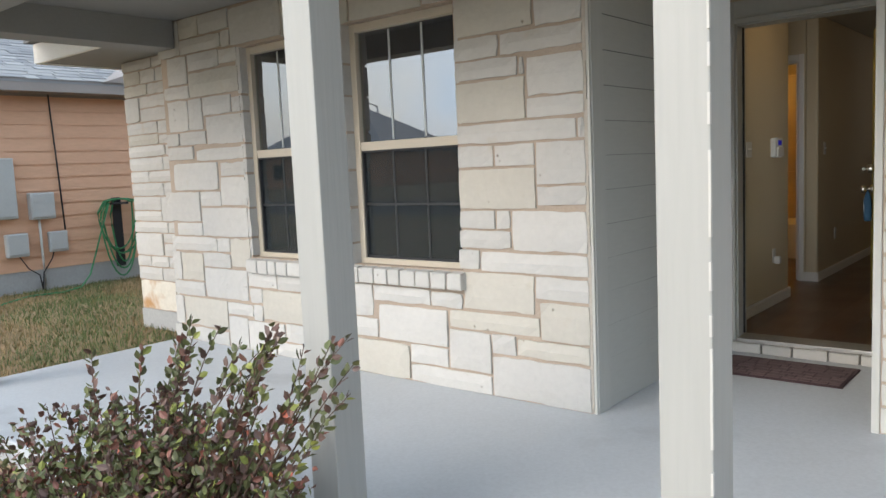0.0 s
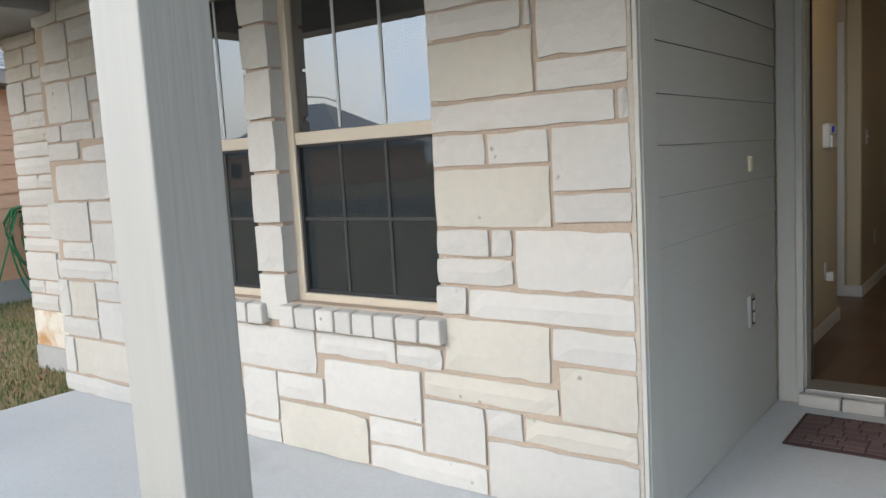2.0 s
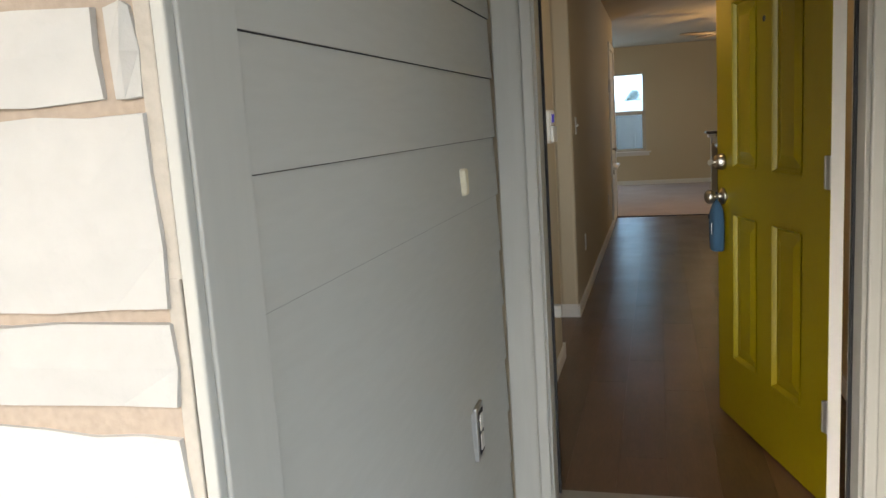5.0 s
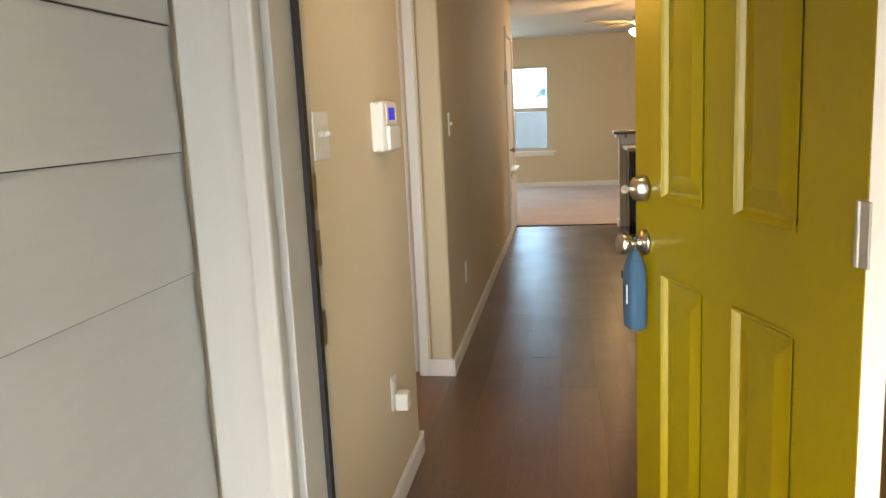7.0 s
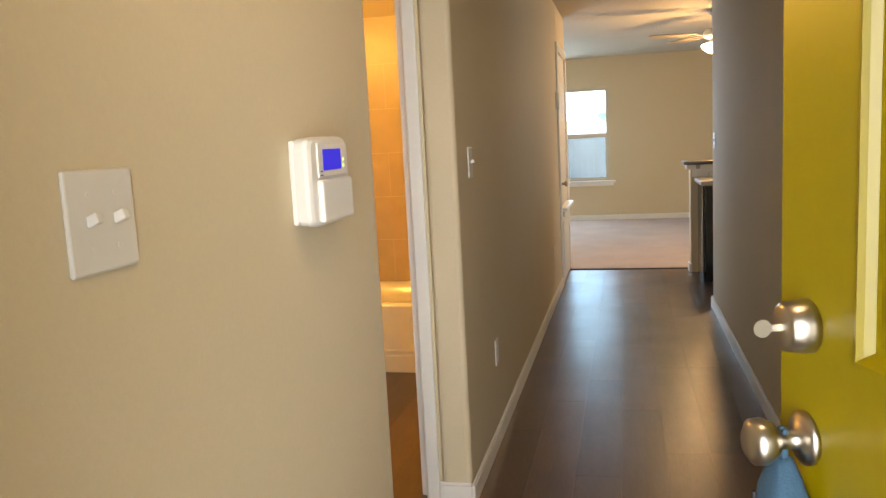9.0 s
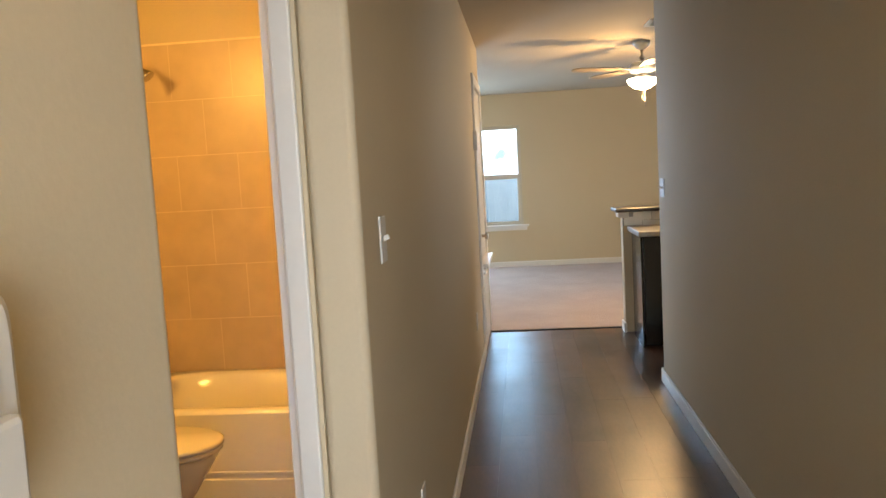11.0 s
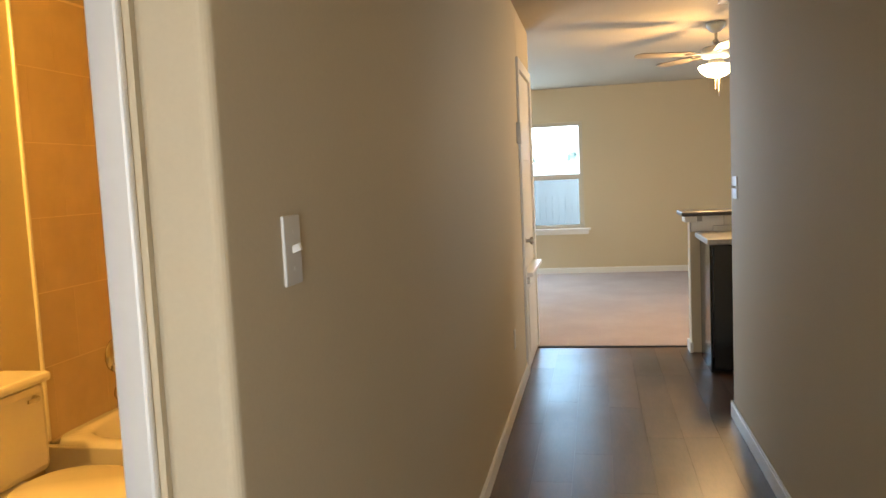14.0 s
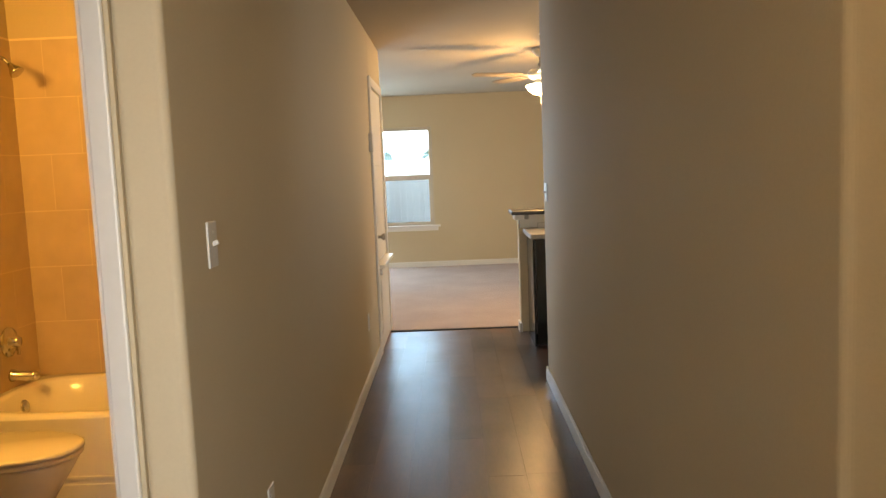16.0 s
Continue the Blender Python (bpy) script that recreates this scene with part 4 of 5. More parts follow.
# alarm keypad
EWX = -1.945
kp = empty("alarm_keypad", (EWX, 6.40, 1.27), "white alarm keypad with lit blue display", "keypad")
KY0, KY1, KZ0, KZ1 = 6.298, 6.502, 1.185, 1.345
pbox("back_plate", PLASTIC, kp, (EWX, EWX + 0.012, KY0 + 0.006, KY1 - 0.006, KZ0 + 0.006, KZ1 - 0.006), bevel=0.004)
bm = bmesh.new()
rings = []
for xx, ins, zi in ((0.010, 0.004, 0.002), (0.030, 0.0, 0.0), (0.036, 0.004, 0.003), (0.040, 0.012, 0.006)):
    ring = []
    for j in range(40):
        a = 2 * math.pi * j / 40
        ca, sa = math.cos(a), math.sin(a)
        ring.append(bm.verts.new((EWX + xx, (KY0 + KY1) / 2 + ((KY1 - KY0) / 2 - ins) * math.copysign(abs(ca) ** 0.28, ca), (KZ0 + KZ1) / 2 + ((KZ1 - KZ0) / 2 - zi) * math.copysign(abs(sa) ** 0.22, sa))))
    rings.append(ring)
for a, b in zip(rings, rings[1:]):
    for j in range(40):
        bm.faces.new((a[j], a[(j + 1) % 40], b[(j + 1) % 40], b[j]))
bm.faces.new(rings[0][::-1])
bm.faces.new(rings[-1])
under("housing", bm, PLASTIC, kp)
bezel = pbox("display_bezel", PLASTIC, kp, (EWX + 0.039, EWX + 0.043, 6.335, 6.472, 1.272, 1.334), bevel=0.0018, label="pale bezel")
pbox("display", LCD, bezel, (EWX + 0.0425, EWX + 0.0438, 6.357, 6.446, 1.284, 1.322), label="glowing blue display")
pbox("flip_cover", PLASTIC, kp, (EWX + 0.039, EWX + 0.052, 6.328, 6.480, 1.192, 1.268), bevel=0.005, label="closed flip cover")
for zc in (1.290, 1.302):
    pbox("indicator", LED, bezel, (EWX + 0.0425, EWX + 0.0438, 6.456, 6.461, zc - 0.002, zc + 0.002), label="green indicator light")
for zc in (1.276, 1.283):
    pbox("mark", DARK_RUBBER, bezel, (EWX + 0.0425, EWX + 0.0436, 6.342, 6.353, zc - 0.001, zc + 0.001), label="small dark mark")

# bathroom doorway casing
bf = structure(empty("door_frame", (-2.5, 7.69, 0), "white painted bathroom door frame", "door frame"), "white painted bathroom door frame", "door frame")
pbox("casing", WHITE, bf, (-2.112, -2.064, 7.674, 7.69, 0, 2.12), (-3.01, -2.95, 7.674, 7.69, 0, 2.12), (-2.95, -2.112, 7.674, 7.69, 2.06, 2.12), bevel=0.005)
pbox("jamb", WHITE, bf, (-2.118, -2.098, 7.69, 7.80, 0, 2.06), (-2.95, -2.93, 7.69, 7.80, 0, 2.06), (-2.93, -2.118, 7.69, 7.80, 2.04, 2.06), bevel=0.002)
pbox("door_stop", WHITE, bf, (-2.151, -2.118, 7.745, 7.785, 0, 2.04), bevel=0.002)
pbox("strike_plate", NICKEL, bf, (-2.1195, -2.117, 7.70, 7.735, 0.90, 0.96), bevel=0.001)

# hall cupboard door with a ledge
hd = structure(empty("door_2", (-1.95, 12.4, 0), "closed white panelled hall door with a narrow ledge", "door"), "closed white panelled hall door with a narrow ledge", "door")
pbox("door_casing", WHITE, hd, (-1.945, -1.927, 11.90, 11.965, 0, 2.12), (-1.945, -1.927, 12.815, 12.878, 0, 2.12), (-1.945, -1.927, 11.965, 12.815, 2.05, 2.12), bevel=0.004)
pbox("upper_leaf", WHITE, hd, (-1.985, -1.945, 11.97, 12.81, 0.70, 2.045), bevel=0.003)
pbox("lower_leaf", WHITE, hd, (-1.985, -1.935, 11.97, 12.81, 0.01, 0.655), bevel=0.003)
pbox("ledge", WHITE, hd, (-1.985, -1.885, 11.97, 12.83, 0.66, 0.69), bevel=0.004)
pbox("bracket", NICKEL, hd, (-1.935, -1.91, 11.98, 12.01, 0.61, 0.66), bevel=0.003)
for z0, z1 in ((0.85, 1.35), (1.45, 1.95), (0.12, 0.56)):
    pbox("panel", WHITE, hd, ((-1.946 if z0 > 0.5 else -1.936), (-1.938 if z0 > 0.5 else -1.928), 12.08, 12.70, z0, z1), bevel=0.006)
bm = bmesh.new()
lathe(bm, [(0.03, 0), (0.03, 0.006), (0.012, 0.012), (0.012, 0.035), (0.026, 0.045), (0.028, 0.058), (0.015, 0.066)], n=20, m=Matrix.Translation((-1.945, 12.06, 0.90)) @ Matrix.Rotation(radians(90), 4, "Y"))
under("door_knob", bm, NICKEL, hd, "dark nickel knob", True)
chime = empty("door_chime", (-1.945, 11.83, 1.62), "small white box on the wall by the hall door", "door chime")
pbox("body", PLASTIC, chime, (-1.945, -1.915, 11.79, 11.87, 1.55, 1.69), bevel=0.006)

# kitchen peninsula: half wall, bar top, tile, counter, cabinet
structure(boxes("wall_half", WALL, (-0.80, 3.2, 12.57, 12.70, 0, 1.0), bevel=0.006), "beige half wall of the kitchen bar", "half wall")
structure(boxes("trim_half_wall", WHITE, (-0.835, -0.75, 12.545, 12.725, 0.955, 1.0), (-0.815, -0.79, 12.555, 12.715, 0.0, 0.08), bevel=0.005), "white moulding on the half wall end", "trim")
tagged(boxes("bar_top", BARTOP, (-0.86, 3.2, 12.50, 12.86, 1.0, 1.032), bevel=0.008), "dark laminate bar top on the half wall", "bar top")
tagged(boxes("countertop", COUNTER, (-0.765, 3.2, 11.93, 12.565, 0.845, 0.885), bevel=0.008), "speckled kitchen countertop with pale edge", "countertop")
cab = empty("kitchen_cabinet", (-0.4, 12.3, 0), "black cabinet with satin end panel under the counter", "cabinet")
pbox("body", DARK_WOOD, cab, (-0.73, -0.12, 11.985, 12.567, 0.10, 0.845), bevel=0.003)
pbox("end_panel", BLACK, cab, (-0.745, -0.731, 11.985, 12.46, 0.0, 0.845), bevel=0.002)
pbox("toe_kick", BLACK, cab, (-0.73, -0.12, 12.05, 12.567, 0.0, 0.10))
dish = empty("dishwasher", (0.2, 12.3, 0), "black dishwasher beside the cabinet", "dishwasher")
pbox("body", BLACK, dish, (-0.11, 0.49, 11.985, 12.56, 0.0, 0.845), bevel=0.004)
pbox("front_panel", BLACK, cab, (-0.725, -0.125, 11.962, 11.985, 0.02, 0.842), bevel=0.004, label="glossy black front")
splash = structure(empty("backsplash", (0, 12.57, 0.885), "white subway tile strip above the counter", "backsplash"), "white subway tile strip above the counter", "backsplash")
bm = bmesh.new()
box(bm, 0.0015, 0.1485, -0.008, 0, 0.0015, 0.0735, bevel=0.002)
tl = part("tile", bm, SUBWAY, splash)
tl.matrix_basis = Matrix.Translation((-0.79 - 0.0, 0, 0.0))
for row in range(1 + 1):
    for k in range(14):
        if row == 0 and k == 0:
            continue
        o = new("tile", tl.data)
        o.parent = splash
        o.matrix_basis = Matrix.Translation((-0.79 + k * 0.15 + (0.075 if row else 0), 0, row * 0.075 - (0.035 if row else 0.035)))
pbox("grout", CONCRETE, splash, (-0.80, 1.4, 12.566, 12.5705, 0.885, 1.0))

# ceiling fan with a lit bowl
FX, FY = -0.50, 13.25
fan = empty("ceiling_fan", (FX, FY, TOP), "white ceiling fan with a lit frosted bowl", "ceiling fan")
bm = bmesh.new()
lathe(bm, [(0.075, 0), (0.07, -0.03), (0.035, -0.07), (0.02, -0.075)], at=(FX, FY, TOP), n=24)
under("canopy", bm, WHITE, fan, "", True)
bm = bmesh.new()
tube(bm, (FX, FY, TOP - 0.07), (FX, FY, TOP - 0.17), 0.012, n=12)
lathe(bm, [(0.02, 0), (0.026, 0.015), (0.02, 0.03)], at=(FX, FY, TOP - 0.16), n=14)
under("downrod", bm, NICKEL, fan, "", True)
bm = bmesh.new()
lathe(bm, [(0.03, 0.10), (0.09, 0.095), (0.115, 0.07), (0.115, 0.03), (0.09, 0.008), (0.05, 0.0)], at=(FX, FY, TOP - 0.28), n=28)
under("motor", bm, WHITE, fan, "", True)
bm = bmesh.new()
lathe(bm, [(0.05, 0.04), (0.06, 0.02), (0.10, 0.0)], at=(FX, FY, TOP - 0.32), n=24)
under("light_kit", bm, NICKEL, fan, "", True)
bm = bmesh.new()
lathe(bm, [(0.125, 0.0), (0.135, -0.012), (0.115, -0.05), (0.07, -0.082), (0.015, -0.095)], at=(FX, FY, TOP - 0.325), n=32)
bowl = under("bowl", bm, BULB, fan, "glowing frosted glass bowl", True)
bowl.visible_shadow = False
for dx, ln in ((0.012, 0.16), (-0.012, 0.10)):
    sweep("pull_chain", [(FX + dx, FY - 0.05, TOP - 0.41), (FX + dx, FY - 0.05, TOP - 0.41 - ln)], 0.004, NICKEL, fan)
for k in range(5):
    a = radians(198 + 72 * k)
    m = Matrix.Translation((FX, FY, TOP - 0.235)) @ Matrix.Rotation(a, 4, "Z") @ Matrix.Rotation(radians(6), 4, "X")
    bm = bmesh.new()
    ring = [(0.20, -0.05), (0.24, -0.06), (0.60, -0.068), (0.65, -0.045), (0.665, 0.0), (0.65, 0.045), (0.60, 0.068), (0.24, 0.06), (0.20, 0.05)]
    top_v = [bm.verts.new(m @ Vector((x, y, 0.003))) for x, y in ring]
    low_v = [bm.verts.new(m @ Vector((x, y, -0.003))) for x, y in ring]
    bm.faces.new(top_v)
    bm.faces.new(low_v[::-1])
    for j in range(len(ring)):
        bm.faces.new((top_v[j], low_v[j], low_v[(j + 1) % len(ring)], top_v[(j + 1) % len(ring)]))
    blade = under("blade", bm, FAN_BLADE, fan)
    bm = bmesh.new()
    vs = box(bm, 0.08, 0.26, -0.014, 0.014, -0.010, -0.003, bevel=0.002)
    for v in bm.verts:
        v.co = m @ v.co
    under("blade_iron", bm, NICKEL, fan)
vent = empty("ceiling_vent", (-0.42, 12.3, TOP), "white ceiling air vent with slats", "vent")
pbox("frame", WHITE, vent, (-0.60, -0.26, 12.16, 12.20, TOP - 0.012, TOP), (-0.60, -0.26, 12.42, 12.46, TOP - 0.012, TOP), (-0.60, -0.565, 12.20, 12.42, TOP - 0.012, TOP), (-0.295, -0.26, 12.20, 12.42, TOP - 0.012, TOP), bevel=0.003)
pbox("backing", DARK_RUBBER, vent, (-0.565, -0.295, 12.20, 12.42, TOP - 0.004, TOP))
for k in range(6):
    pbox("slat", WHITE, vent, (-0.565, -0.295, 12.21 + k * 0.036, 12.225 + k * 0.036, TOP - 0.010, TOP - 0.006))

# carpet edge strip
structure(boxes("trim_carpet_edge", DARK_RUBBER, (-1.93, -0.80, 12.75, 12.782, -0.006, 0.008), bevel=0.003), "dark transition strip at the carpet edge", "trim")

# ---- bathroom ----
BX = -3.58
tub = empty("bathtub", (-2.8, 9.5, 0), "white porcelain alcove bathtub", "bathtub")
TX0, TX1, TY0, TY1, TZ = BX + 0.012, -2.06, 9.29, 10.05, 0.41
bm = bmesh.new()
steps = [(0.0, TZ - 0.02, 0.0), (0.008, TZ, 0.0), (0.055, TZ, 0.0), (0.075, TZ - 0.012, 0.0), (0.10, TZ - 0.15, 0.0), (0.14, 0.12, 0.0), (0.22, 0.08, 0.0)]
rings = []
for ins, zz, _ in steps:
    cx, cy, hx, hy = (TX0 + TX1) / 2, (TY0 + TY1) / 2, (TX1 - TX0) / 2 - ins, (TY1 - TY0) / 2 - ins
    ring = []
    for j in range(40):
        a = 2 * math.pi * j / 40
        p = 0.25 if ins < 0.05 else 0.45
        ring.append(bm.verts.new((cx + hx * math.copysign(abs(math.cos(a)) ** p, math.cos(a)), cy + hy * math.copysign(abs(math.sin(a)) ** p, math.sin(a)), zz)))
    rings.append(ring)
for a, b in zip(rings, rings[1:]):
    for j in range(40):
        bm.faces.new((a[j], a[(j + 1) % 40], b[(j + 1) % 40], b[j]))
bm.faces.new(rings[-1])
under("basin", bm, PORCELAIN, tub, "", True)
pbox("apron", PORCELAIN, tub, (TX0, TX1, TY0, TY0 + 0.03, 0.0, TZ - 0.012), bevel=0.006)
pbox("kick_band", PORCELAIN, tub, (TX0, TX1, TY0 - 0.008, TY0, 0.0, 0.10), bevel=0.003)
pbox("moulding", PORCELAIN, tub, (TX0, TX1, TY0 - 0.006, TY0, 0.12, 0.135), bevel=0.002)
bm = bmesh.new()
lathe(bm, [(0.034, 0), (0.034, 0.006), (0.02, 0.012), (0.004, 0.014)], n=24, m=Matrix.Translation((BX + 0.10, 9.72, 0.33)) @ Matrix.Rotation(radians(75), 4, "Y"))
under("overflow_plate", bm, CHROME, tub, "chrome overflow plate", True)
shower = empty("shower_set", (BX + 0.01, 9.6, 1.2), "chrome shower head, valve and tub spout", "shower")
VY = 9.79
sweep("shower_arm", [(BX + 0.012, VY, 2.02), (BX + 0.07, VY, 2.035), (BX + 0.12, VY, 2.01), (BX + 0.15, VY, 1.98)], 0.009, CHROME, shower)
bm = bmesh.new()
lathe(bm, [(0.012, 0.0), (0.016, 0.015), (0.034, 0.045), (0.036, 0.055), (0.03, 0.058)], n=24, m=Matrix.Translation((BX + 0.145, VY, 1.985)) @ Matrix.Rotation(radians(140), 4, "Y"))
under("shower_head", bm, CHROME, shower, "", True)
bm = bmesh.new()
lathe(bm, [(0.075, 0), (0.073, 0.006), (0.045, 0.014), (0.03, 0.018), (0.027, 0.05), (0.024, 0.055)], n=32, m=Matrix.Translation((BX + 0.012, VY, 0.64)) @ Matrix.Rotation(radians(90), 4, "Y"))
box(bm, BX + 0.05, BX + 0.066, VY - 0.008, VY + 0.008, 0.575, 0.645, bevel=0.003)
under("valve", bm, CHROME, shower, "", True)
bm = bmesh.new()
lathe(bm, [(0.032, 0), (0.03, 0.01), (0.024, 0.02), (0.024, 0.11), (0.02, 0.13), (0.01, 0.135)], n=24, m=Matrix.Translation((BX + 0.012, VY, 0.47)) @ Matrix.Rotation(radians(92), 4, "Y"))
under("spout", bm, CHROME, shower, "", True)

toilet = empty("toilet", (-3.2, 8.9, 0), "white two-piece toilet with closed lid", "toilet")
TYC = 8.905
pbox("tank", PORCELAIN, toilet, (BX + 0.01, BX + 0.19, TYC - 0.22, TYC + 0.22, 0.38, 0.70), bevel=0.03)
pbox("tank_lid", PORCELAIN, toilet, (BX + 0.005, BX + 0.205, TYC - 0.235, TYC + 0.235, 0.70, 0.735), bevel=0.014)
bm = bmesh.new()
tube(bm, (BX + 0.19, TYC + 0.15, 0.655), (BX + 0.205, TYC + 0.15, 0.655), 0.012, n=12)
box(bm, BX + 0.203, BX + 0.21, TYC + 0.10, TYC + 0.16, 0.648, 0.662, bevel=0.002)
under("flush_lever", bm, CHROME, toilet, "chrome flush lever")


def oval(bm, x0, x1, w, z0, z1, taper=0.0, rim=0.01):
    rings = []
    for zz, s in ((z0, 1 - taper), (z0 + rim, 1.0 - taper * 0.9), (z1 - rim, 1.0), (z1, 0.96)):
        ring = []
        for j in range(36):
            a = 2 * math.pi * j / 36
            ex = 1.0 if math.cos(a) > 0 else 0.72
            cx = x0 + (x1 - x0) * 0.42
            ring.append(bm.verts.new((cx + (x1 - cx if math.cos(a) > 0 else cx - x0) * math.copysign(abs(math.cos(a)) ** ex, math.cos(a)) * s, TYC + w * math.copysign(abs(math.sin(a)) ** 0.85, math.sin(a)) * s, zz)))
        rings.append(ring)
    for a, b in zip(rings, rings[1:]):
        for j in range(36):
            bm.faces.new((a[j], a[(j + 1) % 36], b[(j + 1) % 36], b[j]))
    bm.faces.new(rings[0][::-1])
    bm.faces.new(rings[-1])


bm = bmesh.new()
oval(bm, BX + 0.24, BX + 0.75, 0.17, 0.17, 0.365, 0.42)
under("bowl", bm, PORCELAIN, toilet, "", True)
bm = bmesh.new()
oval(bm, BX + 0.15, BX + 0.55, 0.11, 0.0, 0.20, -0.05)
under("pedestal", bm, PORCELAIN, toilet, "", True)
pbox("neck", PORCELAIN, toilet, (BX + 0.05, BX + 0.34, TYC - 0.12, TYC + 0.12, 0.25, 0.382), bevel=0.03)
bm = bmesh.new()
oval(bm, BX + 0.25, BX + 0.765, 0.183, 0.372, 0.388, 0.0, 0.005)
under("seat", bm, PORCELAIN, toilet, "", True)
bm = bmesh.new()
oval(bm, BX + 0.24, BX + 0.77, 0.187, 0.393, 0.412, 0.0, 0.007)
under("lid", bm, PORCELAIN, toilet, "closed white lid", True)

van = empty("bathroom_vanity", (-3.3, 8.2, 0), "dark wood vanity cabinet with drawers", "vanity")
pbox("body", DARK_WOOD, van, (BX + 0.005, BX + 0.50, 7.83, 8.475, 0.09, 0.828), bevel=0.003)
pbox("toe_kick", BLACK, van, (BX + 0.005, BX + 0.44, 7.83, 8.475, 0.0, 0.09))
for z0, z1 in ((0.64, 0.80), (0.13, 0.61)):
    for y0, y1 in ((7.85, 8.145), (8.16, 8.455)):
        pbox("drawer_front" if z0 > 0.5 else "door", DARK_WOOD, van, (BX + 0.50, BX + 0.518, y0, y1, z0, z1), bevel=0.004)
vt = empty("vanity_top", (-3.3, 8.2, 0.78), "cream cultured marble vanity top with backsplash", "vanity top")
pbox("slab", CULTURED, vt, (BX + 0.005, BX + 0.545, 7.805, 8.50, 0.830, 0.862), bevel=0.008)
pbox("splash", CULTURED, vt, (BX + 0.005, BX + 0.025, 7.805, 8.50, 0.861, 0.955), bevel=0.004)
bm = bmesh.new()
lathe(bm, [(0.19, 0.003), (0.20, 0.008), (0.185, 0.006), (0.12, 0.001)], at=(BX + 0.29, 8.15, 0.861), n=32)
under("basin_rim", bm, CULTURED, vt, "", True)

# ---- shrub by the porch ----


def shrub(cx, cy, seed):
    rnd = random.Random(seed)
    e = empty("shrub", (cx, cy, -0.2), "purple and green leaved shrub with red tips", "shrub")
    verts, faces = [], []

    def leaf(p, d, s):
        d = d.normalized()
        side = d.cross(Vector((rnd.gauss(0, 1), rnd.gauss(0, 1), rnd.gauss(0, 1)))).normalized()
        up = side.cross(d)
        b = len(verts)
        for u, w, h in ((0, 0, 0), (0.28, 0.26, 0.05), (0.62, 0.28, 0.06), (1.0, 0, -0.06), (0.62, -0.28, 0.06), (0.28, -0.26, 0.05), (0.5, 0, -0.03)):
            verts.append(p + d * u * s + side * w * s + up * h * s)
        for k in range(6):
            faces.append((b + k, b + (k + 1) % 6, b + 6))

    bm = bmesh.new()
    twigs = []
    for k in range(230):
        a, q = rnd.uniform(0, 6.28), rnd.random() ** 0.6
        tip = Vector((cx + 0.74 * q * math.cos(a), cy + 0.42 * q * math.sin(a), rnd.uniform(0.25, 0.54) - 0.20 * q * q))
        twigs.append((Vector((cx + 0.45 * q * math.cos(a), cy + 0.25 * q * math.sin(a), -0.1)), tip, 0.9))
    # long shoots that stand clear of the body
    for tip in ((-1.93, 1.37, 0.78), (-1.68, 1.47, 0.665), (-1.72, 1.42, 0.74), (-2.18, 1.42, 0.68), (-2.3, 1.3, 0.66), (-2.62, 1.3, 0.63), (-2.8, 1.2, 0.62), (-1.78, 1.30, 0.56), (-1.80, 1.38, 0.62), (-2.45, 1.35, 0.60), (-1.71, 1.36, 0.50), (-1.86, 1.42, 0.70), (-1.98, 1.36, 0.70), (-1.76, 1.45, 0.68), (-1.90, 1.30, 0.60), (-1.66, 1.42, 0.58), (-1.95, 1.40, 0.755), (-1.91, 1.38, 0.74), (-2.08, 1.34, 0.60), (-2.436, 1.4, 0.747), (-2.40, 1.38, 0.70), (-2.47, 1.38, 0.66), (-2.27, 1.4, 0.73), (-2.54, 1.4, 0.64), (-2.00, 1.4, 0.72), (-1.62, 1.4, 0.77), (-2.09, 1.4, 0.63), (-2.03, 1.38, 0.66)):
        tip = Vector(tip)
        twigs.append((Vector((cx + 0.6 * (tip.x - cx), cy + 0.3 * (tip.y - cy), 0.1)), tip, 1.0))
    for root, tip, s in twigs:
        mid = (root + tip) / 2 + Vector((rnd.gauss(0, 0.05), rnd.gauss(0, 0.05), 0.06))
        pts = [root * (1 - t) ** 2 + mid * 2 * t * (1 - t) + tip * t * t for t in (0, 0.2, 0.4, 0.6, 0.8, 1.0)]
        for a, b, r in zip(pts, pts[1:], (0.005, 0.0042, 0.0034, 0.0026, 0.0018)):
            tube(bm, a, b, r, r * 0.8, 5)
        n = 44 if s < 1 else 28
        for j in range(n):
            t = 0.30 + 0.70 * j / n
            p = root * (1 - t) ** 2 + mid * 2 * t * (1 - t) + tip * t * t
            d = (tip - root).normalized() * 0.6 + Vector((rnd.gauss(0, 1), rnd.gauss(0, 1), rnd.gauss(0.1, 0.7))).normalized()
            off = Vector((rnd.gauss(0, 1), rnd.gauss(0, 1), rnd.gauss(0, 1))) * (0.012 + 0.05 * (1 - t))
            if s < 1:
                leaf(p + off, d, rnd.uniform(0.023, 0.040))
            else:
                # opposite pairs along the shoot
                out = (tip - root).cross(Vector((math.cos(j * 1.3), math.sin(j * 1.3), 0.2))).normalized() * (1 if j % 2 else -1)
                leaf(p + out * 0.004, (tip - root).normalized() * 0.8 + out + d * 0.6, rnd.uniform(0.030, 0.044))
    under("stem", bm, BARK, e, "thin brown stems")
    me = bpy.data.meshes.new("foliage")
    me.from_pydata(verts, [], faces)
    me.materials.append(LEAF)
    o = new("foliage", me)
    o.parent = e
    bpy.context.view_layer.update()
    o.matrix_parent_inverse = e.matrix_world.inverted()
    o["kind"] = "stuff"


shrub(-2.42, 1.14, 4)

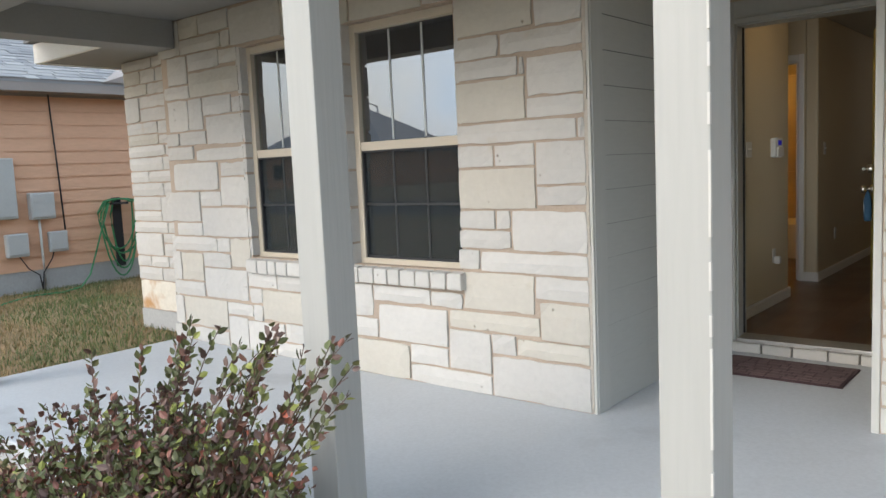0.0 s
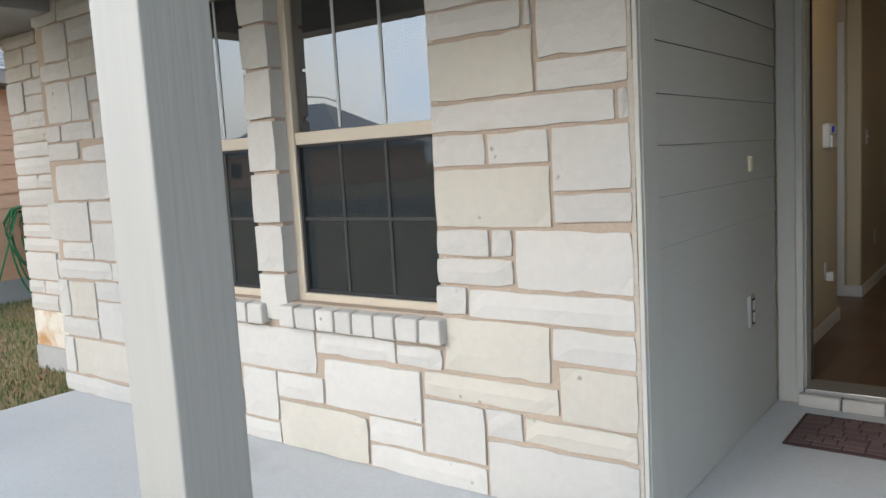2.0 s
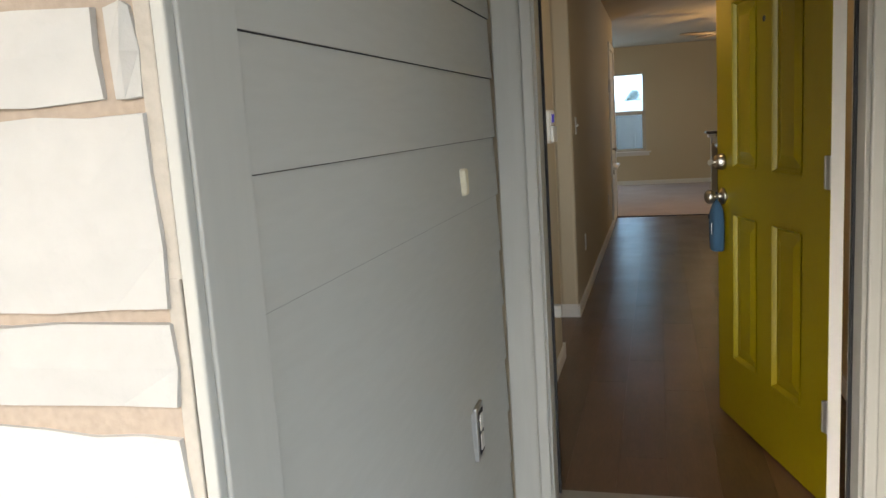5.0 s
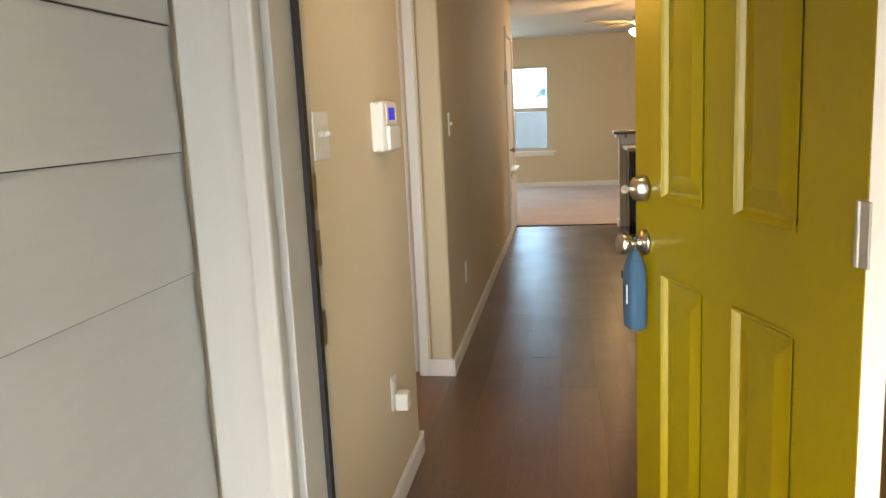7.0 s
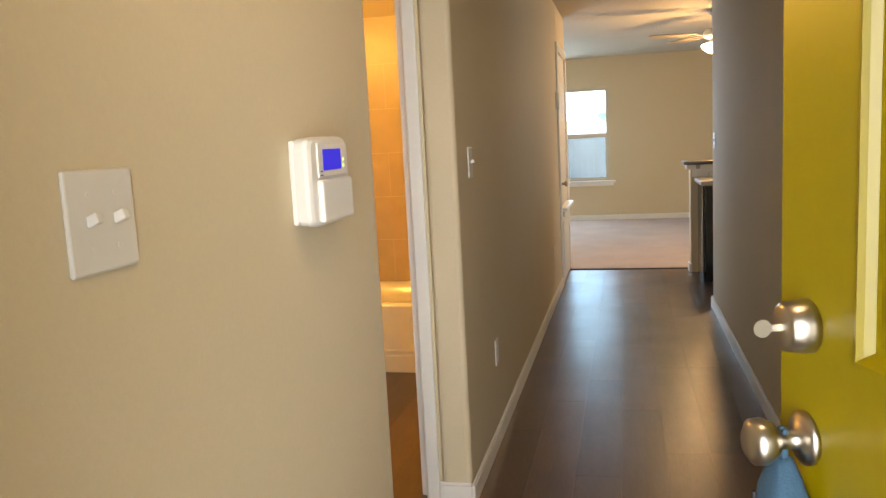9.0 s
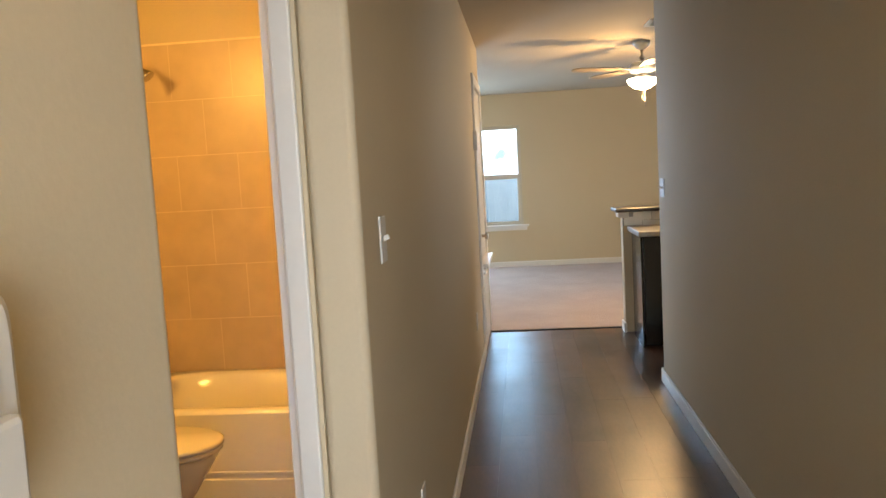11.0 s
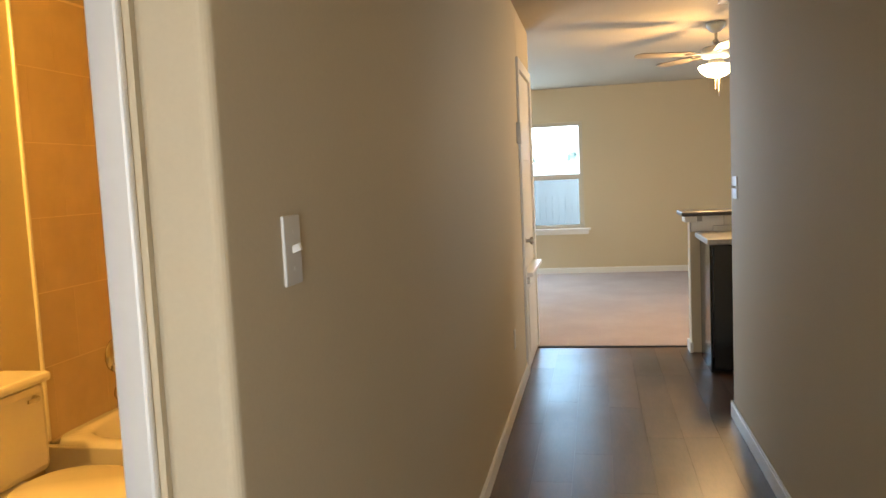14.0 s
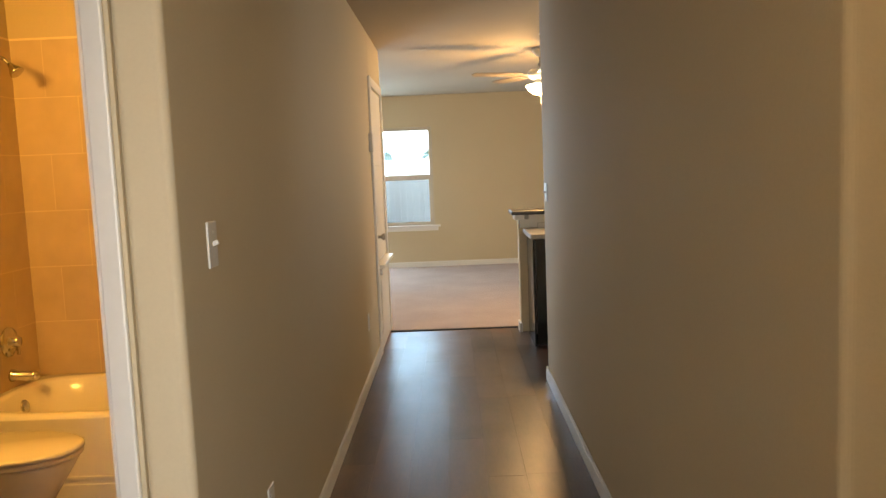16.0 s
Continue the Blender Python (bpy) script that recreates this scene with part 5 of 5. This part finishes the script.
# lawn blades between the porch and the neighbour
rng = np.random.default_rng(8)
NB = 42000
gx, gy = rng.uniform(-11.0, -5.72, NB), rng.uniform(0.2, 6.0, NB)
keep = ~((gx > -7.2) & (gy > 3.84))
gx, gy = gx[keep], gy[keep]
NB = len(gx)
ang, hgt, lean = rng.uniform(0, 6.28, NB), rng.uniform(0.02, 0.065, NB), rng.uniform(0.0, 0.05, NB)
wx, wy = 0.005 * np.cos(ang), 0.005 * np.sin(ang)
tri = np.empty((NB, 3, 3))
tri[:, 0] = np.stack([gx - wx, gy - wy, np.full(NB, -0.212)], 1)
tri[:, 1] = np.stack([gx + wx, gy + wy, np.full(NB, -0.212)], 1)
tri[:, 2] = np.stack([gx - lean * np.sin(ang), gy + lean * np.cos(ang), -0.21 + hgt], 1)
me = bpy.data.meshes.new("grass")
me.from_pydata(tri.reshape(-1, 3).tolist(), [], np.arange(3 * NB).reshape(-1, 3).tolist())
me.materials.append(GRASS)
me.materials.append(GREEN_GRASS)
lush = np.sin(0.9 * gx + 2.4 * gy) + 0.6 * np.sin(2.3 * gx - 1.1 * gy + 1.0) + rng.normal(0, 0.35, NB) > 0.1
me.polygons.foreach_set("material_index", lush.astype(np.int32))
tagged(new("grass", me), "dry brown and green lawn grass", "grass", "", "stuff")

# flush dome light in the entry: out of view, its form assumed
dome = empty("ceiling_light", (-1.30, 6.00, TOP), "lit frosted dome light on the entry ceiling, unseen, its form assumed", "ceiling light")
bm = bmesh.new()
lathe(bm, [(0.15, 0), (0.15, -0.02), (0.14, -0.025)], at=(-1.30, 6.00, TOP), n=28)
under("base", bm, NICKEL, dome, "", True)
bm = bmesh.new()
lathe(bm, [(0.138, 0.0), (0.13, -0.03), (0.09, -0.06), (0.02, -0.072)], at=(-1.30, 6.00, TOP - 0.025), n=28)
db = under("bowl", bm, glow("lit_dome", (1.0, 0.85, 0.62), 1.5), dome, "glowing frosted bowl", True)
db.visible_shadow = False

# ---- pieces of walls and floors ----


def stone_mesh(w, h, rnd, proud=0.0, depth=0.035):
    """A rough-faced block: w along x, h along z, its front towards -y."""
    bm = bmesh.new()
    nx, nz = min(max(int(w / 0.055), 3), 9), min(max(int(h / 0.05), 3), 5)
    edge = 0.001
    def jit(a):
        return rnd.uniform(-a, a) + (rnd.uniform(0.003, 0.008) if rnd.random() < 0.10 else 0.0)
    front = []
    for j in range(nz):
        row = []
        for i in range(nx):
            x, z = w * i / (nx - 1), h * j / (nz - 1)
            rim = i in (0, nx - 1) or j in (0, nz - 1)
            if i == 0:
                x += edge + jit(0.003)
            if i == nx - 1:
                x -= edge + jit(0.003)
            if 0 < i < nx - 1:
                x += rnd.uniform(-0.008, 0.008)
            if j == 0:
                z += edge + jit(0.003)
            if j == nz - 1:
                z -= edge + jit(0.003)
            if i in (0, nx - 1) and j in (0, nz - 1):
                x += 0.002 if i == 0 else -0.002
                z += 0.002 if j == 0 else -0.002
            row.append(bm.verts.new((x, -proud + (0.004 + rnd.uniform(0, 0.006) if rim else -rnd.uniform(0.0, 0.0035)), z)))
        front.append(row)
    for j in range(nz - 1):
        for i in range(nx - 1):
            bm.faces.new((front[j][i], front[j][i + 1], front[j + 1][i + 1], front[j + 1][i]))
    loop = front[0] + [front[j][-1] for j in range(1, nz)] + front[-1][-2::-1] + [front[j][0] for j in range(nz - 2, 0, -1)]
    rear = []
    for v in loop:
        x = min(max(v.co.x + (0.003 if v.co.x > w / 2 else -0.003), 0), w)
        rear.append(bm.verts.new((x, depth, min(max(v.co.z + (0.003 if v.co.z > h / 2 else -0.003), 0), h))))
    n = len(loop)
    for k in range(n):
        bm.faces.new((loop[k], rear[k], rear[(k + 1) % n], loop[(k + 1) % n]))
    return bm


def block(parent, x0, x1, z0, z1, material, y=FACE, proud=0.0, depth=0.035, seed=0):
    rnd = random.Random(int(1000 * (x0 + 20)) * 7919 + int(1000 * (z0 + 5)) + seed)
    o = part("stone", stone_mesh(x1 - x0, z1 - z0, rnd, proud, depth), material, parent)
    o.matrix_basis = Matrix.Translation((x0, y, z0))
    return o


def ashlar(x0, x1, z0, z1, material=None):
    rnd = random.Random(int(1000 * (x0 + 20)) * 31 + int(1000 * (z0 + 5)))
    if x0 < W1[0] < x1 and z1 > W1[2] and z0 < W1[3]:
        x1 = W1[0] - 0.012
    block(stone_wall, x0, x1, z0, z1, material or (TAN if rnd.random() < 0.12 else CREAM), proud=rnd.uniform(0.0, 0.006))


ashlar(-5.832, -5.088, -0.072, 0.040)
ashlar(-5.074, -4.840, -0.072, 0.170)
ashlar(-4.828, -4.511, -0.072, 0.154)
ashlar(-4.499, -3.781, -0.072, 0.029)
ashlar(-3.769, -3.201, -0.072, 0.150, TAN)
ashlar(-3.190, -2.573, -0.072, 0.036)
ashlar(-2.561, -1.941, -0.072, 0.164)
ashlar(-4.389, -4.041, 0.041, 0.169)
ashlar(-4.029, -3.783, 0.042, 0.289)
ashlar(-3.189, -2.890, 0.048, 0.159)
ashlar(-4.490, -4.401, 0.050, 0.160)
ashlar(-2.872, -2.576, 0.052, 0.284)
ashlar(-5.669, -5.086, 0.054, 0.280)
ashlar(-5.802, -5.681, 0.056, 0.280)
ashlar(-4.744, -4.640, 0.166, 0.279)
ashlar(-3.769, -3.461, 0.170, 0.289)
ashlar(-3.449, -2.884, 0.171, 0.390)
ashlar(-2.563, -2.402, 0.176, 0.286)
ashlar(-2.390, -1.941, 0.180, 0.274)
ashlar(-4.628, -4.060, 0.181, 0.399)
ashlar(-5.072, -4.756, 0.186, 0.278)
ashlar(-2.234, -1.941, 0.286, 0.490)
ashlar(-4.780, -4.641, 0.291, 0.404)
ashlar(-5.792, -5.362, 0.294, 0.408)
ashlar(-5.349, -4.806, 0.300, 0.529)
ashlar(-2.864, -2.246, 0.300, 0.399)
ashlar(-4.048, -3.496, 0.301, 0.510)
ashlar(-3.484, -3.011, 0.410, 0.510)
ashlar(-4.450, -4.061, 0.411, 0.520)
ashlar(-2.999, -2.766, 0.411, 0.500)
ashlar(-4.794, -4.462, 0.416, 0.518)
ashlar(-2.754, -2.271, 0.420, 0.630, TAN)
ashlar(-5.659, -5.361, 0.420, 0.640)
ashlar(-5.792, -5.671, 0.421, 0.646)
ashlar(-2.259, -1.941, 0.504, 0.628)
ashlar(-5.348, -4.994, 0.541, 0.649)
ashlar(-4.980, -4.720, 0.550, 0.770)
ashlar(-2.618, -1.941, 0.642, 0.750)
ashlar(-2.770, -2.630, 0.650, 0.759)
ashlar(-5.782, -5.162, 0.661, 0.769)
ashlar(-5.150, -4.992, 0.662, 0.768)
ashlar(-2.399, -1.941, 0.764, 0.980)
ashlar(-2.760, -2.411, 0.771, 0.869)
ashlar(-5.320, -4.700, 0.781, 1.000)
ashlar(-5.682, -5.332, 0.782, 0.880)
ashlar(-2.754, -2.512, 0.881, 0.980)
ashlar(-2.500, -2.412, 0.882, 0.980)
ashlar(-5.822, -5.344, 0.892, 1.124)
ashlar(-2.754, -2.242, 0.992, 1.210, TAN)
ashlar(-2.230, -1.941, 1.010, 1.109)
ashlar(-5.330, -5.062, 1.014, 1.126)
ashlar(-5.050, -4.670, 1.020, 1.229)
ashlar(-2.230, -1.941, 1.121, 1.339)
ashlar(-5.670, -5.080, 1.140, 1.349)
ashlar(-2.500, -2.242, 1.222, 1.340)
ashlar(-2.754, -2.512, 1.224, 1.340)
ashlar(-5.040, -4.670, 1.241, 1.340)
ashlar(-1.980, -1.941, 1.351, 1.450)
ashlar(-2.754, -1.992, 1.352, 1.458)
ashlar(-5.340, -4.650, 1.361, 1.450)
ashlar(-5.730, -5.380, 1.380, 1.479)
ashlar(-2.750, -2.291, 1.470, 1.689, TAN)
ashlar(-2.279, -1.941, 1.470, 1.569)
ashlar(-5.184, -4.670, 1.480, 1.689)
ashlar(-5.550, -5.196, 1.491, 1.590)
ashlar(-5.742, -5.564, 1.492, 1.590)
ashlar(-2.270, -1.941, 1.581, 1.780)
ashlar(-5.692, -5.422, 1.602, 1.840)
ashlar(-5.410, -5.224, 1.602, 1.838)
ashlar(-2.320, -2.290, 1.700, 1.790)
ashlar(-4.840, -4.640, 1.701, 1.810)
ashlar(-2.752, -2.332, 1.701, 1.800)
ashlar(-5.210, -4.854, 1.702, 1.836)
ashlar(-2.754, -2.454, 1.812, 1.926)
ashlar(-2.440, -1.941, 1.812, 1.920)
ashlar(-5.370, -4.660, 1.850, 2.030)
ashlar(-5.722, -5.382, 1.852, 1.950)
ashlar(-2.216, -1.941, 1.932, 2.168)
ashlar(-2.734, -2.230, 1.940, 2.240)
ashlar(-5.652, -5.390, 1.962, 2.170)
ashlar(-5.376, -4.974, 2.048, 2.172)
ashlar(-4.960, -4.640, 2.060, 2.160)
ashlar(-4.230, -3.580, 2.156, 2.432)
ashlar(-3.568, -2.982, 2.156, 2.402)
ashlar(-2.970, -2.746, 2.160, 2.300)
ashlar(-4.810, -4.242, 2.172, 2.432)
ashlar(-4.920, -4.822, 2.174, 2.290)
ashlar(-2.200, -1.941, 2.180, 2.444)
ashlar(-5.772, -5.471, 2.182, 2.444)
ashlar(-5.459, -4.934, 2.184, 2.286)
ashlar(-2.734, -2.212, 2.256, 2.444)
ashlar(-5.456, -5.202, 2.298, 2.444)
ashlar(-5.190, -4.822, 2.302, 2.442)

rnd = random.Random(77)
z = PORCH + 0.004
while z < 2.44:
    h = min(rnd.uniform(0.18, 0.5), 2.445 - z)
    out = rnd.uniform(-0.004, 0.0)
    bm = bmesh.new()
    box(bm, -1.946, -1.9265 + rnd.uniform(-0.002, 0.002), 3.358 - out, 3.376, z, z + h, bevel=0.002)
    part("joint_mortar", bm, SMEAR, stone_wall)
    z += h - 0.003

# stone pier between the windows, and the deep reveals
PIER = (0.54, 0.77, 1.00, 1.24, 1.48, 1.71, 1.91, 2.16)
for a, b in zip(PIER, PIER[1:]):
    block(stone_wall, -3.835, -3.65, a + 0.006, b - 0.006, CREAM, proud=0.012, depth=0.10)
for xa, xb, zs in ((-2.752, -2.72, (0.64, 0.77, 0.88, 0.99, 1.22, 1.35, 1.46, 1.69, 1.81, 2.16)), (-4.775, -4.718, (0.64, 0.78, 1.0, 1.25, 1.36, 1.47, 1.70, 1.82, 2.16))):
    for a, b in zip(zs, zs[1:]):
        block(stone_wall, xa, xb, a + 0.006, b - 0.006, CREAM, y=FACE + 0.006, depth=0.10)


def rowlock(x0, x1, n, seed):
    """Sill of stone headers laid on edge, sloping out."""
    rnd = random.Random(seed)
    cuts = [x0 + (x1 - x0) * (k + (rnd.uniform(-0.12, 0.12) if 0 < k < n else 0)) / n for k in range(n + 1)]
    for a, b in zip(cuts, cuts[1:]):
        bm = bmesh.new()
        vs = box(bm, a + 0.005, b - 0.005, FACE - 0.045, FACE + 0.10, 0.525, 0.638)
        for v in vs:
            if v.co.y < FACE and v.co.z > 0.6:
                v.co.z -= 0.012 + rnd.uniform(0, 0.006)
            v.co.x += rnd.uniform(-0.003, 0.003)
        bmesh.ops.bevel(bm, geom=list(bm.edges), offset=0.012, segments=2, affect="EDGES", profile=0.6)
        part("sill_stone", bm, CREAM, stone_wall)


rowlock(-3.68, -2.73, 8, 1)
rowlock(-4.75, -3.79, 8, 2)
mb = bmesh.new()
box(mb, -4.745, -3.795, FACE - 0.03, FACE + 0.10, 0.53, 0.618)
box(mb, -3.675, -2.735, FACE - 0.03, FACE + 0.10, 0.53, 0.618)
part("sill_mortar", mb, MORTAR, stone_wall)


def random_ashlar(parent, x0, x1, z0, z1, y, seed):
    """Broken courses of uneven blocks."""
    rnd = random.Random(seed)
    z = z0
    while z < z1 - 0.05:
        h = rnd.choice((0.11, 0.13, 0.22, 0.24))
        h = min(h, z1 - z)
        x = x0
        while x < x1 - 0.03:
            w = rnd.uniform(0.25, 0.7)
            if x + w > x1 - 0.12:
                w = x1 - x
            mt = TAN if rnd.random() < 0.15 else CREAM
            if h > 0.2 and rnd.random() < 0.45:
                s = rnd.uniform(0.4, 0.6) * h
                block(parent, x + 0.006, x + w - 0.006, z + 0.006, z + s - 0.006, mt, y)
                block(parent, x + 0.006, x + w - 0.006, z + s + 0.006, z + h - 0.006, CREAM, y)
            else:
                block(parent, x + 0.006, x + w - 0.006, z + 0.006, z + h - 0.006, mt, y, proud=rnd.uniform(0, 0.008))
            x += w
        z += h


block(side_stone, -7.19, -6.575, -0.014, 0.262, RUST, y=3.82)
block(side_stone, -6.563, -6.19, -0.014, 0.120, CREAM, y=3.82)
block(side_stone, -6.563, -6.19, 0.132, 0.262, TAN, y=3.82)
block(side_stone, -6.178, -5.78, -0.014, 0.262, CREAM, y=3.82)
random_ashlar(side_stone, -7.21, -5.77, 0.268, 2.36, 3.82, 21)
random_ashlar(right_stone, -0.70, 0.55, PORCH, 2.45, 3.786, 22)

# floor planks
PW, PL = 0.178, 1.22


def plank(x0, x1, y0, y1):
    bm = bmesh.new()
    q = [bm.verts.new(c) for c in ((x0 + 0.0002, y0 + 0.0002, -0.0045), (x1 - 0.0002, y0 + 0.0002, -0.0045), (x1 - 0.0002, y1 - 0.0002, -0.0045), (x0 + 0.0002, y1 - 0.0002, -0.0045), (x0 + 0.0004, y0 + 0.0004, 0), (x1 - 0.0004, y0 + 0.0004, 0), (x1 - 0.0004, y1 - 0.0004, 0), (x0 + 0.0004, y1 - 0.0004, 0))]
    for f in ((4, 5, 6, 7), (0, 1, 5, 4), (1, 2, 6, 5), (2, 3, 7, 6), (3, 0, 4, 7)):
        bm.faces.new([q[i] for i in f])
    part("plank", bm, PLANK, floor_ob)


floor_ob = bpy.data.objects["floor"]
rnd = random.Random(40)
x = -3.55
while x < 1.6:
    lo = 5.22 if x > -2.2 else 6.78
    hi = 12.77
    if x > -0.66 and x < -0.5:
        lo = 7.3
    if x > -0.55:
        lo = 11.0
    y = lo - rnd.uniform(0, 1.0)
    while y < hi:
        a, b = max(y, lo), min(y + PL, hi)
        if b - a > 0.03:
            plank(x, x + PW, a, b)
        y += PL
    x += PW

# bathroom wall tiles
bath_wall = bpy.data.objects["wall_bath"]
bm = bmesh.new()
box(bm, BX, BX + 0.0112, 9.346, 10.062, 0.39, 2.15)
box(bm, BX, -2.055, 10.0478, 10.062, 0.39, 2.15)
part("grout_bed", bm, GROUT, bath_wall)
TW, TH = 0.33, 0.29
for j in range(6):
    z0, z1 = 0.40 + j * TH, min(0.40 + (j + 1) * TH, 2.15)
    k = 0
    x = BX + 0.01 - (0.165 if j % 2 else 0)
    while x < -2.06:
        a, b = max(x, BX + 0.012), min(x + TW, -2.058)
        if b - a > 0.02:
            bm = bmesh.new()
            box(bm, a + 0.001, b - 0.001, 10.047, 10.056, z0 + 0.0012, z1 - 0.0012)
            part("tile", bm, TILE, bath_wall)
        x += TW
    y = 10.05
    first = True
    while y > 9.36:
        wv = TW if not (first and j % 2) else TW / 2
        first = False
        a, b = max(y - wv, 9.345), y
        if b - a > 0.02:
            bm = bmesh.new()
            box(bm, BX + 0.003, BX + 0.012, a + 0.001, b - 0.001, z0 + 0.0012, z1 - 0.0012)
            part("tile", bm, TILE, bath_wall)
        y -= wv
structure(boxes("trim_tile_edge", PORCELAIN, (BX, BX + 0.014, 9.33, 9.345, 0.40, 2.16), bevel=0.004), "pale bullnose tile edging", "trim")
